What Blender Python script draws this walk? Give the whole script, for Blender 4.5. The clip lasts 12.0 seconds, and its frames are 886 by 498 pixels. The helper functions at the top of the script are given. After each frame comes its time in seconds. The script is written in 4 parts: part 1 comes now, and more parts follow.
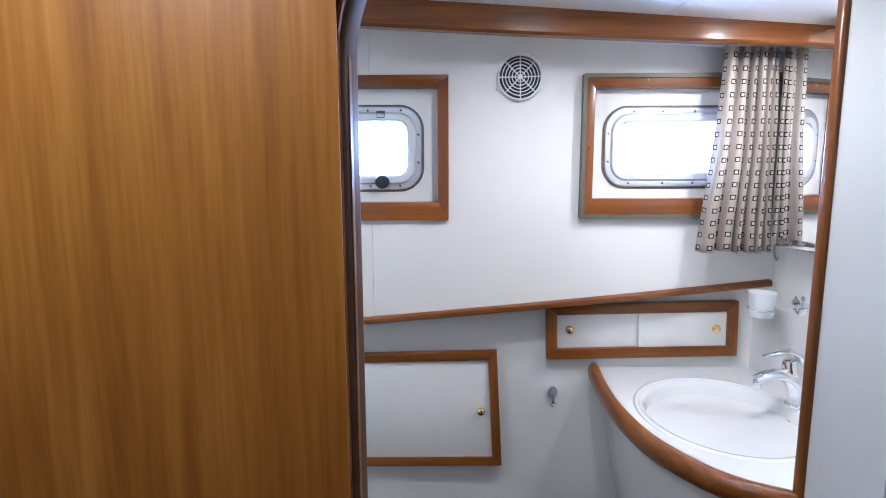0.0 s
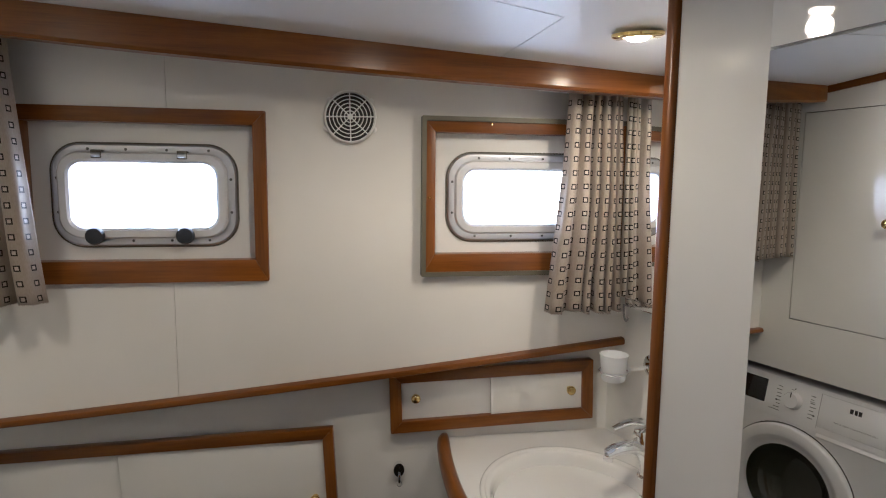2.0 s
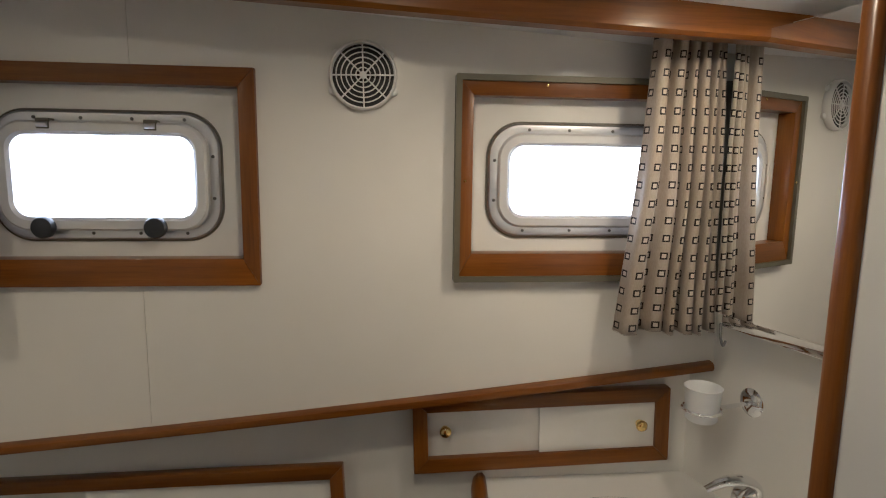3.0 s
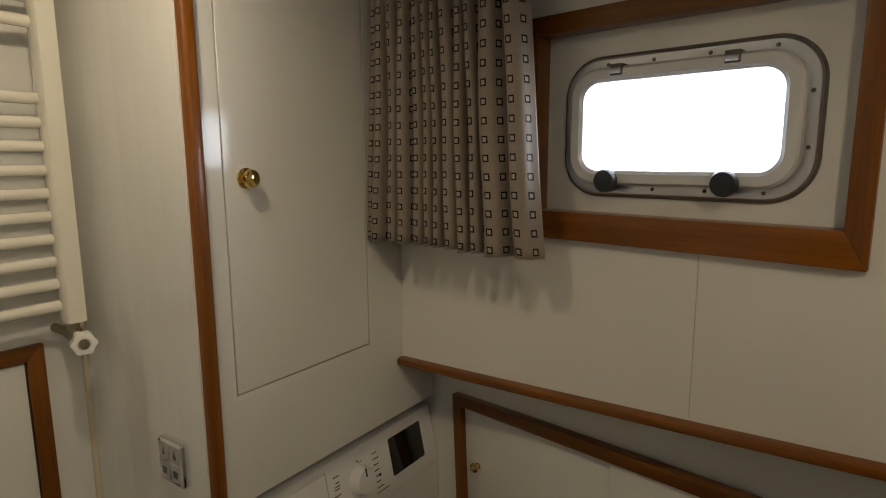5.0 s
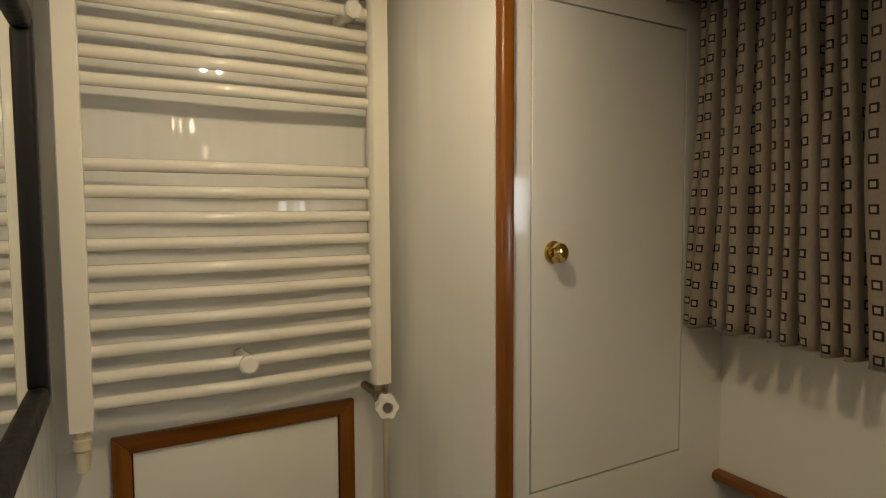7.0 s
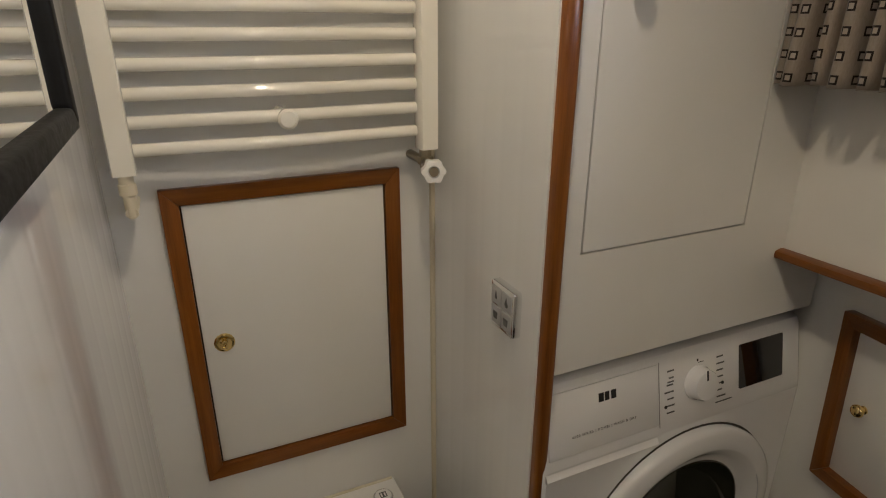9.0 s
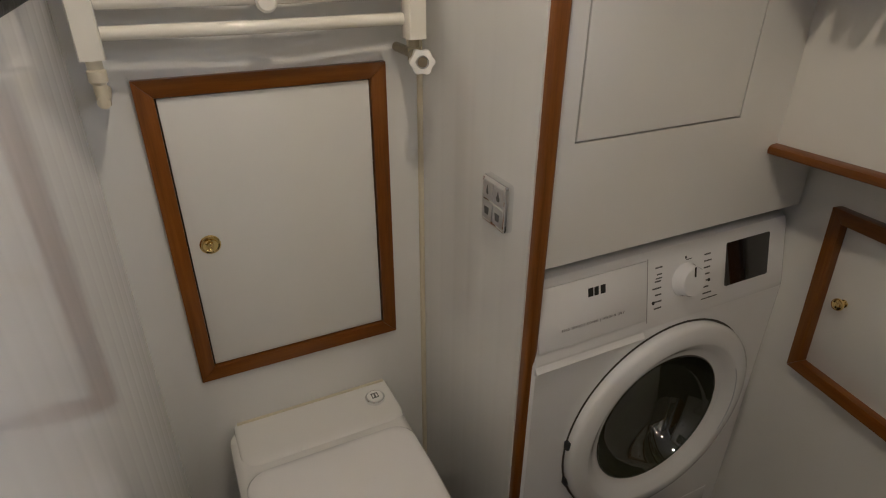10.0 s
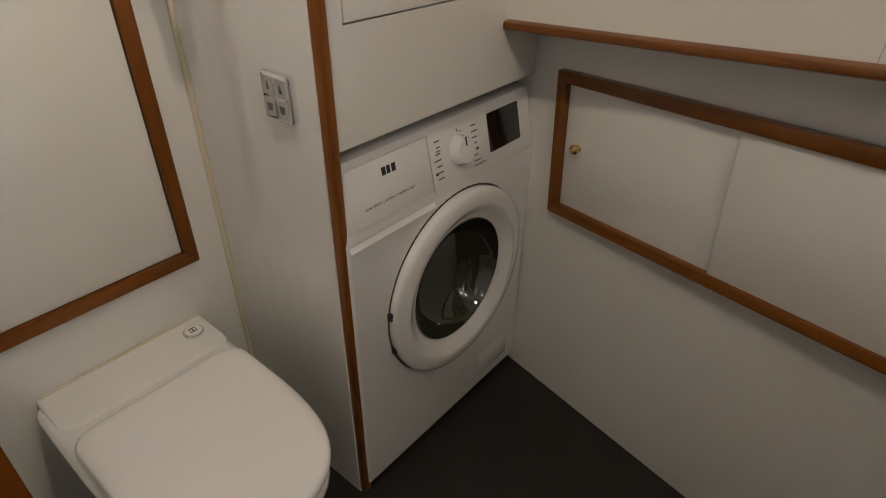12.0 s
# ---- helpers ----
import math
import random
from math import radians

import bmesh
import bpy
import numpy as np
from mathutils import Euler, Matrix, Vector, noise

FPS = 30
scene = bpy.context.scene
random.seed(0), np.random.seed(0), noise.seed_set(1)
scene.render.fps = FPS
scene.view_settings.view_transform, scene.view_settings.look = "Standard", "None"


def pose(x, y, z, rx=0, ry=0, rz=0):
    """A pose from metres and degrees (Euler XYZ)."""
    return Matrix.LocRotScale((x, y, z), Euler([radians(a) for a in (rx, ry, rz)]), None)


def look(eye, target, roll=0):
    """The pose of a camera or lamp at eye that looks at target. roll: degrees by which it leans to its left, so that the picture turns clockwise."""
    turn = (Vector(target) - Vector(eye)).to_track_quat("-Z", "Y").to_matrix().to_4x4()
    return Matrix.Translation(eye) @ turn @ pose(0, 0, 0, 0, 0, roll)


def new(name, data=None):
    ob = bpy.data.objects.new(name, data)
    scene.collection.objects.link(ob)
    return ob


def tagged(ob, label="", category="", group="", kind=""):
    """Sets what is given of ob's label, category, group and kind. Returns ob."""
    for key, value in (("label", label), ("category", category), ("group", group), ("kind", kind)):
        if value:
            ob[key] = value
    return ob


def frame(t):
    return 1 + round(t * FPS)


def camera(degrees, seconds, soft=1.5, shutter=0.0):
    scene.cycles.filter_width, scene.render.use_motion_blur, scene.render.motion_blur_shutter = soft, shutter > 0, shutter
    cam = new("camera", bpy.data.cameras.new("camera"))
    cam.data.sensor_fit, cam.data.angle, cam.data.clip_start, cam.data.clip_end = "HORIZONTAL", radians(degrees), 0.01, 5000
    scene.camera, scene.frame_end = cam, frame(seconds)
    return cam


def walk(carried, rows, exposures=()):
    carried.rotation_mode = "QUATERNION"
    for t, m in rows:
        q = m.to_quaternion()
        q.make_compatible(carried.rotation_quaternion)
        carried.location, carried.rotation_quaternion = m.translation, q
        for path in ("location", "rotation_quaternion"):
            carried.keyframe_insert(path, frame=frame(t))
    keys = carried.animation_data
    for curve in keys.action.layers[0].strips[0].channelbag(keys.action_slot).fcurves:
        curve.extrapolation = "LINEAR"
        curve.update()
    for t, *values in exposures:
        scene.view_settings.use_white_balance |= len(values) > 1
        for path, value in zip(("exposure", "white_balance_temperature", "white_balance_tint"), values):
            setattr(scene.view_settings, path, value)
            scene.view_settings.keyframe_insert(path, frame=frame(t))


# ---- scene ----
cam = camera(74.9, 12.0, soft=1.1, shutter=0.0)
PATH = [
    (0, (0.127, 0.128, 1.437), (0.103, 2.105, 1.139), -0.2),
    (0.5, (0.201, 0.205, 1.429), (0.531, 2.157, 1.146), 0.2),
    (1, (0.255, 0.248, 1.472), (0.762, 2.17, 1.25), 0.5),
    (1.5, (0.278, 0.262, 1.499), (0.741, 2.198, 1.309), 0.5),
    (2, (0.287, 0.315, 1.505), (0.619, 2.274, 1.275), 0.6),
    (2.5, (0.334, 0.477, 1.508), (0.653, 2.435, 1.252), 0.6),
    (4.5, (0.269, 0.714, 1.429), (-0.632, 2.449, 1.01), 0.1),
    (5, (0.217, 0.762, 1.427), (-1.135, 2.201, 1.11), -0.3),
    (5.5, (0.16, 0.789, 1.436), (-1.469, 1.936, 1.264), -0.6),
    (6, (0.127, 0.789, 1.45), (-1.627, 1.746, 1.363), -0.6),
    (6.5, (0.11, 0.787, 1.466), (-1.714, 1.606, 1.416), -0.3),
    (7, (0.084, 0.78, 1.451), (-1.786, 1.478, 1.327), -0.3),
    (9, (0.034, 0.793, 1.339), (-1.764, 1.299, 0.624), 0.0),
    (9.5, (0.028, 0.789, 1.305), (-1.697, 1.314, 0.438), 0.2),
    (10, (0.036, 0.782, 1.285), (-1.649, 1.313, 0.347), 0.3),
    (10.5, (0.047, 0.772, 1.253), (-1.596, 1.304, 0.244), 0.4),
    (11, (0.063, 0.757, 1.235), (-1.53, 1.334, 0.173), 0.5),
    (11.5, (0.095, 0.721, 1.226), (-1.384, 1.464, 0.102), 0.6),
    (12, (0.116, 0.709, 1.236), (-1.129, 1.821, 0.135), 0.7),
]
walk(cam, [(t, look(eye, target, roll)) for t, eye, target, roll in PATH],
     exposures=[(0.0, 0.76, 4350, 17), (0.6, 0.42, 4450, 17), (1.5, -0.1, 4950, 16), (2.5, -0.38, 5450, 14),
                (4.5, -1.08, 6000, 10), (5.5, -0.90, 6500, 9), (6.5, -0.98, 6800, 8), (9.0, -0.60, 5800, 14), (11.0, -0.42, 5500, 16), (12.0, -0.26, 5650, 16)])

# ---- light ----
world = bpy.data.worlds.new("world")
scene.world = world
world.use_nodes = True
wn = world.node_tree.nodes
sky = wn.new("ShaderNodeTexSky")
sky.sky_type = 'NISHITA'
sky.sun_disc = False
sky.sun_elevation = radians(38)
sky.sun_rotation = radians(200)
wn["Background"].inputs["Strength"].default_value = 0.12
world.node_tree.links.new(sky.outputs["Color"], wn["Background"].inputs["Color"])


def lamp(name, kind, m, energy, color, **more):
    data = bpy.data.lights.new(name, kind)
    data.energy, data.color = energy, color
    for key, value in more.items():
        if key == "size":
            data.shape, data.size = 'RECTANGLE', value
        if key == "size_y":
            data.size_y = value
        if key == "radius":
            data.shadow_soft_size = value
        if key == "cone":
            data.spot_size, data.spot_blend = radians(value), 0.6
        if key == "blend":
            data.spot_blend = value
    ob = new(name, data)
    ob.matrix_world = m
    return ob


sun = bpy.data.lights.new("sun", 'SUN')
sun.energy, sun.angle, sun.color = 1.0, radians(12), (1, 0.96, 0.9)
sun_ob = new("sun", sun)
sun_ob.matrix_world = look((0, 0, 20), (-4, 14, 4))

SKY_COLOR = (0.86, 0.92, 1.0)
lamp("window_light", 'AREA', look((-0.132, 1.70, 1.47), (-0.132, 0.6, 1.36)), 1.9, SKY_COLOR, size=0.29, size_y=0.14)
lamp("window_light", 'AREA', look((0.69, 1.70, 1.47), (0.69, 0.6, 1.36)), 1.9, SKY_COLOR, size=0.29, size_y=0.14)
SPOTS = [(-0.370, 0.918), (0.345, 1.045), (0.770, 1.245)]
WARM = (1.0, 0.80, 0.52)


def ceil_z(x, y):
    return 1.782 - 0.066 * x - 0.12 * (y - 1.42)


AIMS = [(-0.85, 0.80, 1.05), (0.345, 1.045, 0.0), (0.770, 1.245, 0.0)]
for (sx, sy), aim, watts, soft in zip(SPOTS, AIMS, (12.8, 7.4, 7.4), (0.9, 0.6, 0.6)):
    lamp("spot_light", 'SPOT', look((sx, sy, ceil_z(sx, sy) - 0.03), aim), watts, WARM, radius=0.02, cone=176, blend=soft)
# added fill lamp that brightens the hall side; its source is unseen
lamp("hall_fill", 'SPOT', look((-0.15, 0.20, 1.84), (-0.1, 0.3, 0.8)), 9.0, (1.0, 0.86, 0.66), radius=0.05, cone=170)

# ---- materials ----


def node_mat(name):
    m = bpy.data.materials.new(name)
    m.use_nodes = True
    return m, m.node_tree.nodes, m.node_tree.links, m.node_tree.nodes["Principled BSDF"]


def ramp(nodes, stops):
    r = nodes.new("ShaderNodeValToRGB")
    el = r.color_ramp.elements
    while len(el) < len(stops):
        el.new(0.5)
    for e, (p, c) in zip(el, stops):
        e.position, e.color = p, (*c, 1)
    return r


def noise_tex(nodes, links, scale, detail=4, stretch=(1, 1, 1), rough=0.55):
    tc = nodes.new("ShaderNodeTexCoord")
    mp = nodes.new("ShaderNodeMapping")
    mp.inputs["Scale"].default_value = stretch
    n = nodes.new("ShaderNodeTexNoise")
    n.inputs["Scale"].default_value, n.inputs["Detail"].default_value = scale, detail
    n.inputs["Roughness"].default_value = rough
    links.new(tc.outputs["Object"], mp.inputs["Vector"])
    links.new(mp.outputs["Vector"], n.inputs["Vector"])
    return n


def bumped(nodes, links, bsdf, src, strength, distance=0.001):
    b = nodes.new("ShaderNodeBump")
    b.inputs["Strength"].default_value, b.inputs["Distance"].default_value = strength, distance
    links.new(src, b.inputs["Height"])
    links.new(b.outputs["Normal"], bsdf.inputs["Normal"])


def painted(name, color, rough=0.2, var=0.03, wave=0.10, coat=0.0, grain=260, wave_scale=7, metal=0.0):
    """Painted or laminated surface: faint blotches, fine grain, slow waviness."""
    m, nodes, links, b = node_mat(name)
    big = noise_tex(nodes, links, 3.5, 3)
    r = ramp(nodes, [(0.3, [c * (1 - var) for c in color]), (0.7, [min(1, c * (1 + var)) for c in color])])
    links.new(big.outputs["Fac"], r.inputs["Fac"])
    links.new(r.outputs["Color"], b.inputs["Base Color"])
    fine = noise_tex(nodes, links, grain, 2)
    rr = nodes.new("ShaderNodeMapRange")
    rr.inputs["To Min"].default_value, rr.inputs["To Max"].default_value = rough * 0.92, rough * 1.1
    links.new(fine.outputs["Fac"], rr.inputs["Value"])
    links.new(rr.outputs["Result"], b.inputs["Roughness"])
    b.inputs["Metallic"].default_value = metal
    b.inputs["Coat Weight"].default_value = coat
    if wave:
        w = noise_tex(nodes, links, wave_scale, 2, (1, 1, 0.35))
        mix = nodes.new("ShaderNodeMath")
        mix.operation = 'MULTIPLY_ADD'
        mix.inputs[1].default_value = 0.03
        links.new(fine.outputs["Fac"], mix.inputs[0])
        links.new(w.outputs["Fac"], mix.inputs[2])
        bumped(nodes, links, b, mix.outputs[0], wave, 0.004)
    return m


def wood(name, dark, mid, light, axis, rough=0.30, coat=0.16, scale=1.0):
    """Varnished hardwood with its grain along one axis."""
    m, nodes, links, b = node_mat(name)
    st = [14 * scale, 14 * scale, 14 * scale]
    st[axis] = 0.8 * scale
    g = noise_tex(nodes, links, 4.0, 6, st, 0.65)
    st2 = [90 * scale, 90 * scale, 90 * scale]
    st2[axis] = 3.0 * scale
    f = noise_tex(nodes, links, 6.0, 3, st2)
    add = nodes.new("ShaderNodeMath")
    add.operation = 'MULTIPLY_ADD'
    add.inputs[1].default_value = 0.28
    links.new(f.outputs["Fac"], add.inputs[0])
    links.new(g.outputs["Fac"], add.inputs[2])
    r = ramp(nodes, [(0.42, dark), (0.64, mid), (0.86, light)])
    links.new(add.outputs[0], r.inputs["Fac"])
    info = nodes.new("ShaderNodeObjectInfo")
    hsv = nodes.new("ShaderNodeHueSaturation")
    vr = nodes.new("ShaderNodeMapRange")
    vr.inputs["To Min"].default_value, vr.inputs["To Max"].default_value = 0.88, 1.12
    links.new(info.outputs["Random"], vr.inputs["Value"])
    links.new(vr.outputs["Result"], hsv.inputs["Value"])
    links.new(r.outputs["Color"], hsv.inputs["Color"])
    links.new(hsv.outputs["Color"], b.inputs["Base Color"])
    b.inputs["Roughness"].default_value = rough
    b.inputs["Specular IOR Level"].default_value = 0.35
    b.inputs["Coat Weight"].default_value, b.inputs["Coat Roughness"].default_value = coat, 0.08
    bumped(nodes, links, b, f.outputs["Fac"], 0.08, 0.0006)
    return m


def plain(name, color, rough=0.4, metal=0.0, **more):
    m, nodes, links, b = node_mat(name)
    b.inputs["Base Color"].default_value = (*color, 1)
    b.inputs["Metallic"].default_value = metal
    n = noise_tex(nodes, links, 120, 3)
    rr = nodes.new("ShaderNodeMapRange")
    rr.inputs["To Min"].default_value, rr.inputs["To Max"].default_value = rough * 0.75, min(1, rough * 1.3)
    links.new(n.outputs["Fac"], rr.inputs["Value"])
    links.new(rr.outputs["Result"], b.inputs["Roughness"])
    if "coat" in more:
        b.inputs["Coat Weight"].default_value = more["coat"]
    if "transmission" in more:
        b.inputs["Transmission Weight"].default_value = more["transmission"]
    if "emit" in more:
        b.inputs["Emission Color"].default_value = (*more["emit"][0], 1)
        b.inputs["Emission Strength"].default_value = more["emit"][1]
    return m


M_WHITE = painted("white_laminate", (0.74, 0.73, 0.69), 0.11, 0.025, 0.10)
M_CREAM = painted("cream_wall_paint", (0.72, 0.70, 0.65), 0.24, 0.03, 0.08)
M_GLOSS = painted("gloss_white_panel", (0.74, 0.735, 0.71), 0.03, 0.02, 0.008)
M_GLOSS.node_tree.nodes["Principled BSDF"].inputs["Specular IOR Level"].default_value = 0.75
M_POLISHED = painted("polished_white_panel", (0.74, 0.735, 0.71), 0.012, 0.015, 0.0)
M_POLISHED.node_tree.nodes["Principled BSDF"].inputs["Specular IOR Level"].default_value = 0.9
M_PILLAR = painted("gloss_pillar_paint", (0.70, 0.69, 0.66), 0.13, 0.02, 0.06)
M_CEIL = painted("white_ceiling_panel", (0.76, 0.76, 0.76), 0.42, 0.02, 0.05)
# near-black for joints and boards, and for painted shade inside furniture
M_SHADOW = plain("joint_and_shade_dark", (0.05, 0.045, 0.04), 0.8)
M_WOOD_X = wood("mahogany_x", (0.105, 0.031, 0.003), (0.172, 0.055, 0.005), (0.225, 0.080, 0.009), 0)
M_WOOD_Y = wood("mahogany_y", (0.105, 0.031, 0.003), (0.172, 0.055, 0.005), (0.225, 0.080, 0.009), 1)
M_WOOD_Z = wood("mahogany_z", (0.105, 0.031, 0.003), (0.172, 0.055, 0.005), (0.225, 0.080, 0.009), 2)
M_JAMB = wood("dark_mahogany", (0.034, 0.011, 0.002), (0.066, 0.021, 0.004), (0.10, 0.036, 0.008), 2, 0.40, 0.05)
M_JAMB.node_tree.nodes["Principled BSDF"].inputs["Specular IOR Level"].default_value = 0.18
M_VENEER = wood("mahogany_veneer", (0.20, 0.070, 0.006), (0.33, 0.132, 0.010), (0.46, 0.22, 0.028), 2, 0.40, 0.06, 0.4)
M_FLOOR = painted("dark_floor_covering", (0.011, 0.009, 0.006), 0.55, 0.25, 0.25, 0.0, 90, 60)
M_ALU = plain("brushed_aluminium", (0.62, 0.63, 0.65), 0.34, 1.0)
M_CHROME = plain("chrome", (0.86, 0.87, 0.89), 0.07, 1.0)
M_BRASS = plain("polished_brass", (0.83, 0.62, 0.24), 0.12, 1.0)
M_CERAMIC = painted("white_ceramic", (0.80, 0.79, 0.76), 0.05, 0.015, 0.0, 1.0)
M_SEAT = painted("white_plastic_lid", (0.82, 0.81, 0.80), 0.08, 0.015, 0.0)
M_APPL = painted("white_appliance_enamel", (0.77, 0.77, 0.77), 0.11, 0.012, 0.0, 1.0)
M_RAD = painted("cream_radiator_enamel", (0.80, 0.77, 0.68), 0.08, 0.02, 0.0, 1.0)
M_BLACK = plain("black_plastic", (0.012, 0.012, 0.013), 0.5)
M_FRAME = plain("matt_black_frame", (0.008, 0.008, 0.008), 0.55)
M_FRAME.node_tree.nodes["Principled BSDF"].inputs["Specular IOR Level"].default_value = 0.2
M_KNOB = plain("black_rubber", (0.02, 0.024, 0.03), 0.45)
M_SCREEN = plain("black_display_glass", (0.008, 0.008, 0.008), 0.05, 0.0, coat=0.5)
M_MIRROR = plain("silvered_mirror", (0.90, 0.91, 0.91), 0.004, 1.0)
M_FROST = plain("frosted_glass", (0.86, 0.87, 0.87), 0.5, 0.0, transmission=0.25)
M_GREY = plain("grey_print", (0.10, 0.10, 0.10), 0.5)
M_OLIVE = plain("olive_grey_screen_cassette", (0.13, 0.12, 0.085), 0.45, 0.3)
M_PLASTIC = plain("white_plastic", (0.78, 0.77, 0.74), 0.35)
M_BULB = plain("glowing_bulb", (1, 0.9, 0.7), 0.4, 0.0, emit=((1.0, 0.80, 0.50), 70.0))
# emission stands in for the blown-out daylight beyond the panes
M_OUTDOOR_GLOW = plain("outdoor_glow", (0.8, 0.8, 0.8), 0.9, 0.0, emit=((0.93, 0.96, 1.0), 7.0))
M_LIME = plain("cream_sealant", (0.62, 0.56, 0.42), 0.4)
M_SCREENGLASS = plain("dark_door_glass", (0.030, 0.032, 0.018), 0.04, 0.0, coat=1.0)
M_VALVE = plain("dull_valve_metal", (0.34, 0.29, 0.20), 0.35, 0.9)
M_JOINT = plain("grey_joint", (0.30, 0.30, 0.30), 0.5)
M_GRIP = plain("pale_grey_plastic", (0.42, 0.43, 0.47), 0.4)
M_YELLOW = plain("flat_yellow", (0.75, 0.58, 0.05), 0.5)
M_SILVER = plain("satin_silver_print", (0.55, 0.55, 0.56), 0.35, 0.8)

m_pane, nodes, links, b = node_mat("window_glass")
nodes.remove(b)
tr, gl, mx = nodes.new("ShaderNodeBsdfTransparent"), nodes.new("ShaderNodeBsdfGlossy"), nodes.new("ShaderNodeMixShader")
gl.inputs["Roughness"].default_value = 0.02
mx.inputs["Fac"].default_value = 0.05
links.new(tr.outputs[0], mx.inputs[1])
links.new(gl.outputs[0], mx.inputs[2])
links.new(mx.outputs[0], nodes["Material Output"].inputs["Surface"])
M_PANE = m_pane


def curtain_cloth():
    """Beige satin with rows of small dark square outlines, laid out on the cloth's own UVs in metres."""
    m, nodes, links, b = node_mat("patterned_curtain_cloth")
    uv = nodes.new("ShaderNodeUVMap")
    uv.uv_map = "cloth"
    sep = nodes.new("ShaderNodeSeparateXYZ")
    links.new(uv.outputs["UV"], sep.inputs[0])

    def math_node(op, a, bval):
        n = nodes.new("ShaderNodeMath")
        n.operation = op
        if hasattr(a, "is_linked"):
            links.new(a, n.inputs[0])
        else:
            n.inputs[0].default_value = a
        if hasattr(bval, "is_linked"):
            links.new(bval, n.inputs[1])
        elif bval is not None:
            n.inputs[1].default_value = bval
        return n.outputs[0]

    def cell(sock, step):
        return math_node('ABSOLUTE', math_node('SUBTRACT', math_node('FRACT', math_node('DIVIDE', sock, step), None), 0.5), None)

    u = math_node('MULTIPLY', cell(sep.outputs["X"], 0.030), 0.030)
    v = math_node('MULTIPLY', cell(sep.outputs["Y"], 0.0295), 0.0295)
    d = math_node('MAXIMUM', u, v)
    outer = math_node('LESS_THAN', d, 0.0060)
    inner = math_node('LESS_THAN', d, 0.0034)
    edge = math_node('SUBTRACT', outer, inner)
    weave = noise_tex(nodes, links, 500, 2, (1, 1, 0.3))
    base = ramp(nodes, [(0.3, (0.42, 0.355, 0.285)), (0.7, (0.49, 0.42, 0.345))])
    links.new(weave.outputs["Fac"], base.inputs["Fac"])
    m1 = nodes.new("ShaderNodeMixRGB")
    links.new(edge, m1.inputs["Fac"])
    links.new(base.outputs["Color"], m1.inputs["Color1"])
    m1.inputs["Color2"].default_value = (0.020, 0.014, 0.013, 1)
    m2 = nodes.new("ShaderNodeMixRGB")
    links.new(inner, m2.inputs["Fac"])
    links.new(m1.outputs["Color"], m2.inputs["Color1"])
    m2.inputs["Color2"].default_value = (0.60, 0.53, 0.45, 1)
    links.new(m2.outputs["Color"], b.inputs["Base Color"])
    b.inputs["Roughness"].default_value = 0.34
    b.inputs["Sheen Weight"].default_value = 0.3
    b.inputs["Transmission Weight"].default_value = 0.0
    bumped(nodes, links, b, weave.outputs["Fac"], 0.15, 0.0005)
    thin = nodes.new("ShaderNodeBsdfTranslucent")
    links.new(m2.outputs["Color"], thin.inputs["Color"])
    mixs = nodes.new("ShaderNodeMixShader")
    mixs.inputs["Fac"].default_value = 0.50
    links.new(b.outputs[0], mixs.inputs[1])
    links.new(thin.outputs[0], mixs.inputs[2])
    links.new(mixs.outputs[0], nodes["Material Output"].inputs["Surface"])
    return m


M_CLOTH = curtain_cloth()

# ---- mesh helpers ----
IDENT = Matrix.Identity(4)
LEFT = pose(0, 0, 0, 0, 0, 8.6)      # frame of the toilet side: x out of the wall, y along it
RIGHT = pose(0, 0, 0, 0, 0, 12.9)    # frame of the basin side
ORIGIN = {}


def finish(bm, name, material, smooth=38):
    bmesh.ops.recalc_face_normals(bm, faces=bm.faces)
    for f in bm.faces:
        f.smooth = True
    for e in bm.edges:
        if len(e.link_faces) == 2:
            e.smooth = e.calc_face_angle(0) < radians(smooth)
    me = bpy.data.meshes.new(name)
    bm.to_mesh(me)
    bm.free()
    me.materials.append(material)
    return me


def thing(name, frame_m, origin, label, category, group=""):
    """An Empty at the thing's base; its parts are given in the frame's coordinates."""
    ob = new(name)
    ob.empty_display_size = 0.05
    ob.matrix_world = frame_m @ Matrix.Translation(origin)
    ORIGIN[ob.name] = Vector(origin)
    return tagged(ob, label, category, group)


def part(name, bm, material, parent, label="", smooth=38):
    o = ORIGIN[parent.name]
    bmesh.ops.translate(bm, verts=bm.verts, vec=-o)
    ob = new(name, finish(bm, name, material, smooth))
    ob.parent = parent
    ORIGIN[ob.name] = o
    if label:
        tagged(ob, label)
    return ob


def solid(name, bm, material, frame_m=IDENT, label="", category="", group="", kind="", smooth=38):
    ob = new(name, finish(bm, name, material, smooth))
    ob.matrix_world = frame_m
    ORIGIN[ob.name] = Vector((0, 0, 0))
    return tagged(ob, label, category, group, kind)


def bx(bm, lo, hi, bev=0.0, seg=2):
    vs = [bm.verts.new((x, y, z)) for x in (lo[0], hi[0]) for y in (lo[1], hi[1]) for z in (lo[2], hi[2])]
    fs = [bm.faces.new([vs[i] for i in q]) for q in ((0, 1, 3, 2), (4, 6, 7, 5), (0, 4, 5, 1), (2, 3, 7, 6), (0, 2, 6, 4), (1, 5, 7, 3))]
    if bev:
        es = list({e for f in fs for e in f.edges})
        bmesh.ops.bevel(bm, geom=es, offset=bev, segments=seg, profile=0.5, affect='EDGES')
    return bm


def box(lo, hi, bev=0.0, seg=2):
    return bx(bmesh.new(), lo, hi, bev, seg)


def place(axis, u, v, w):
    return {"x": (w, u, v), "y": (u, w, v), "z": (u, v, w)}[axis]


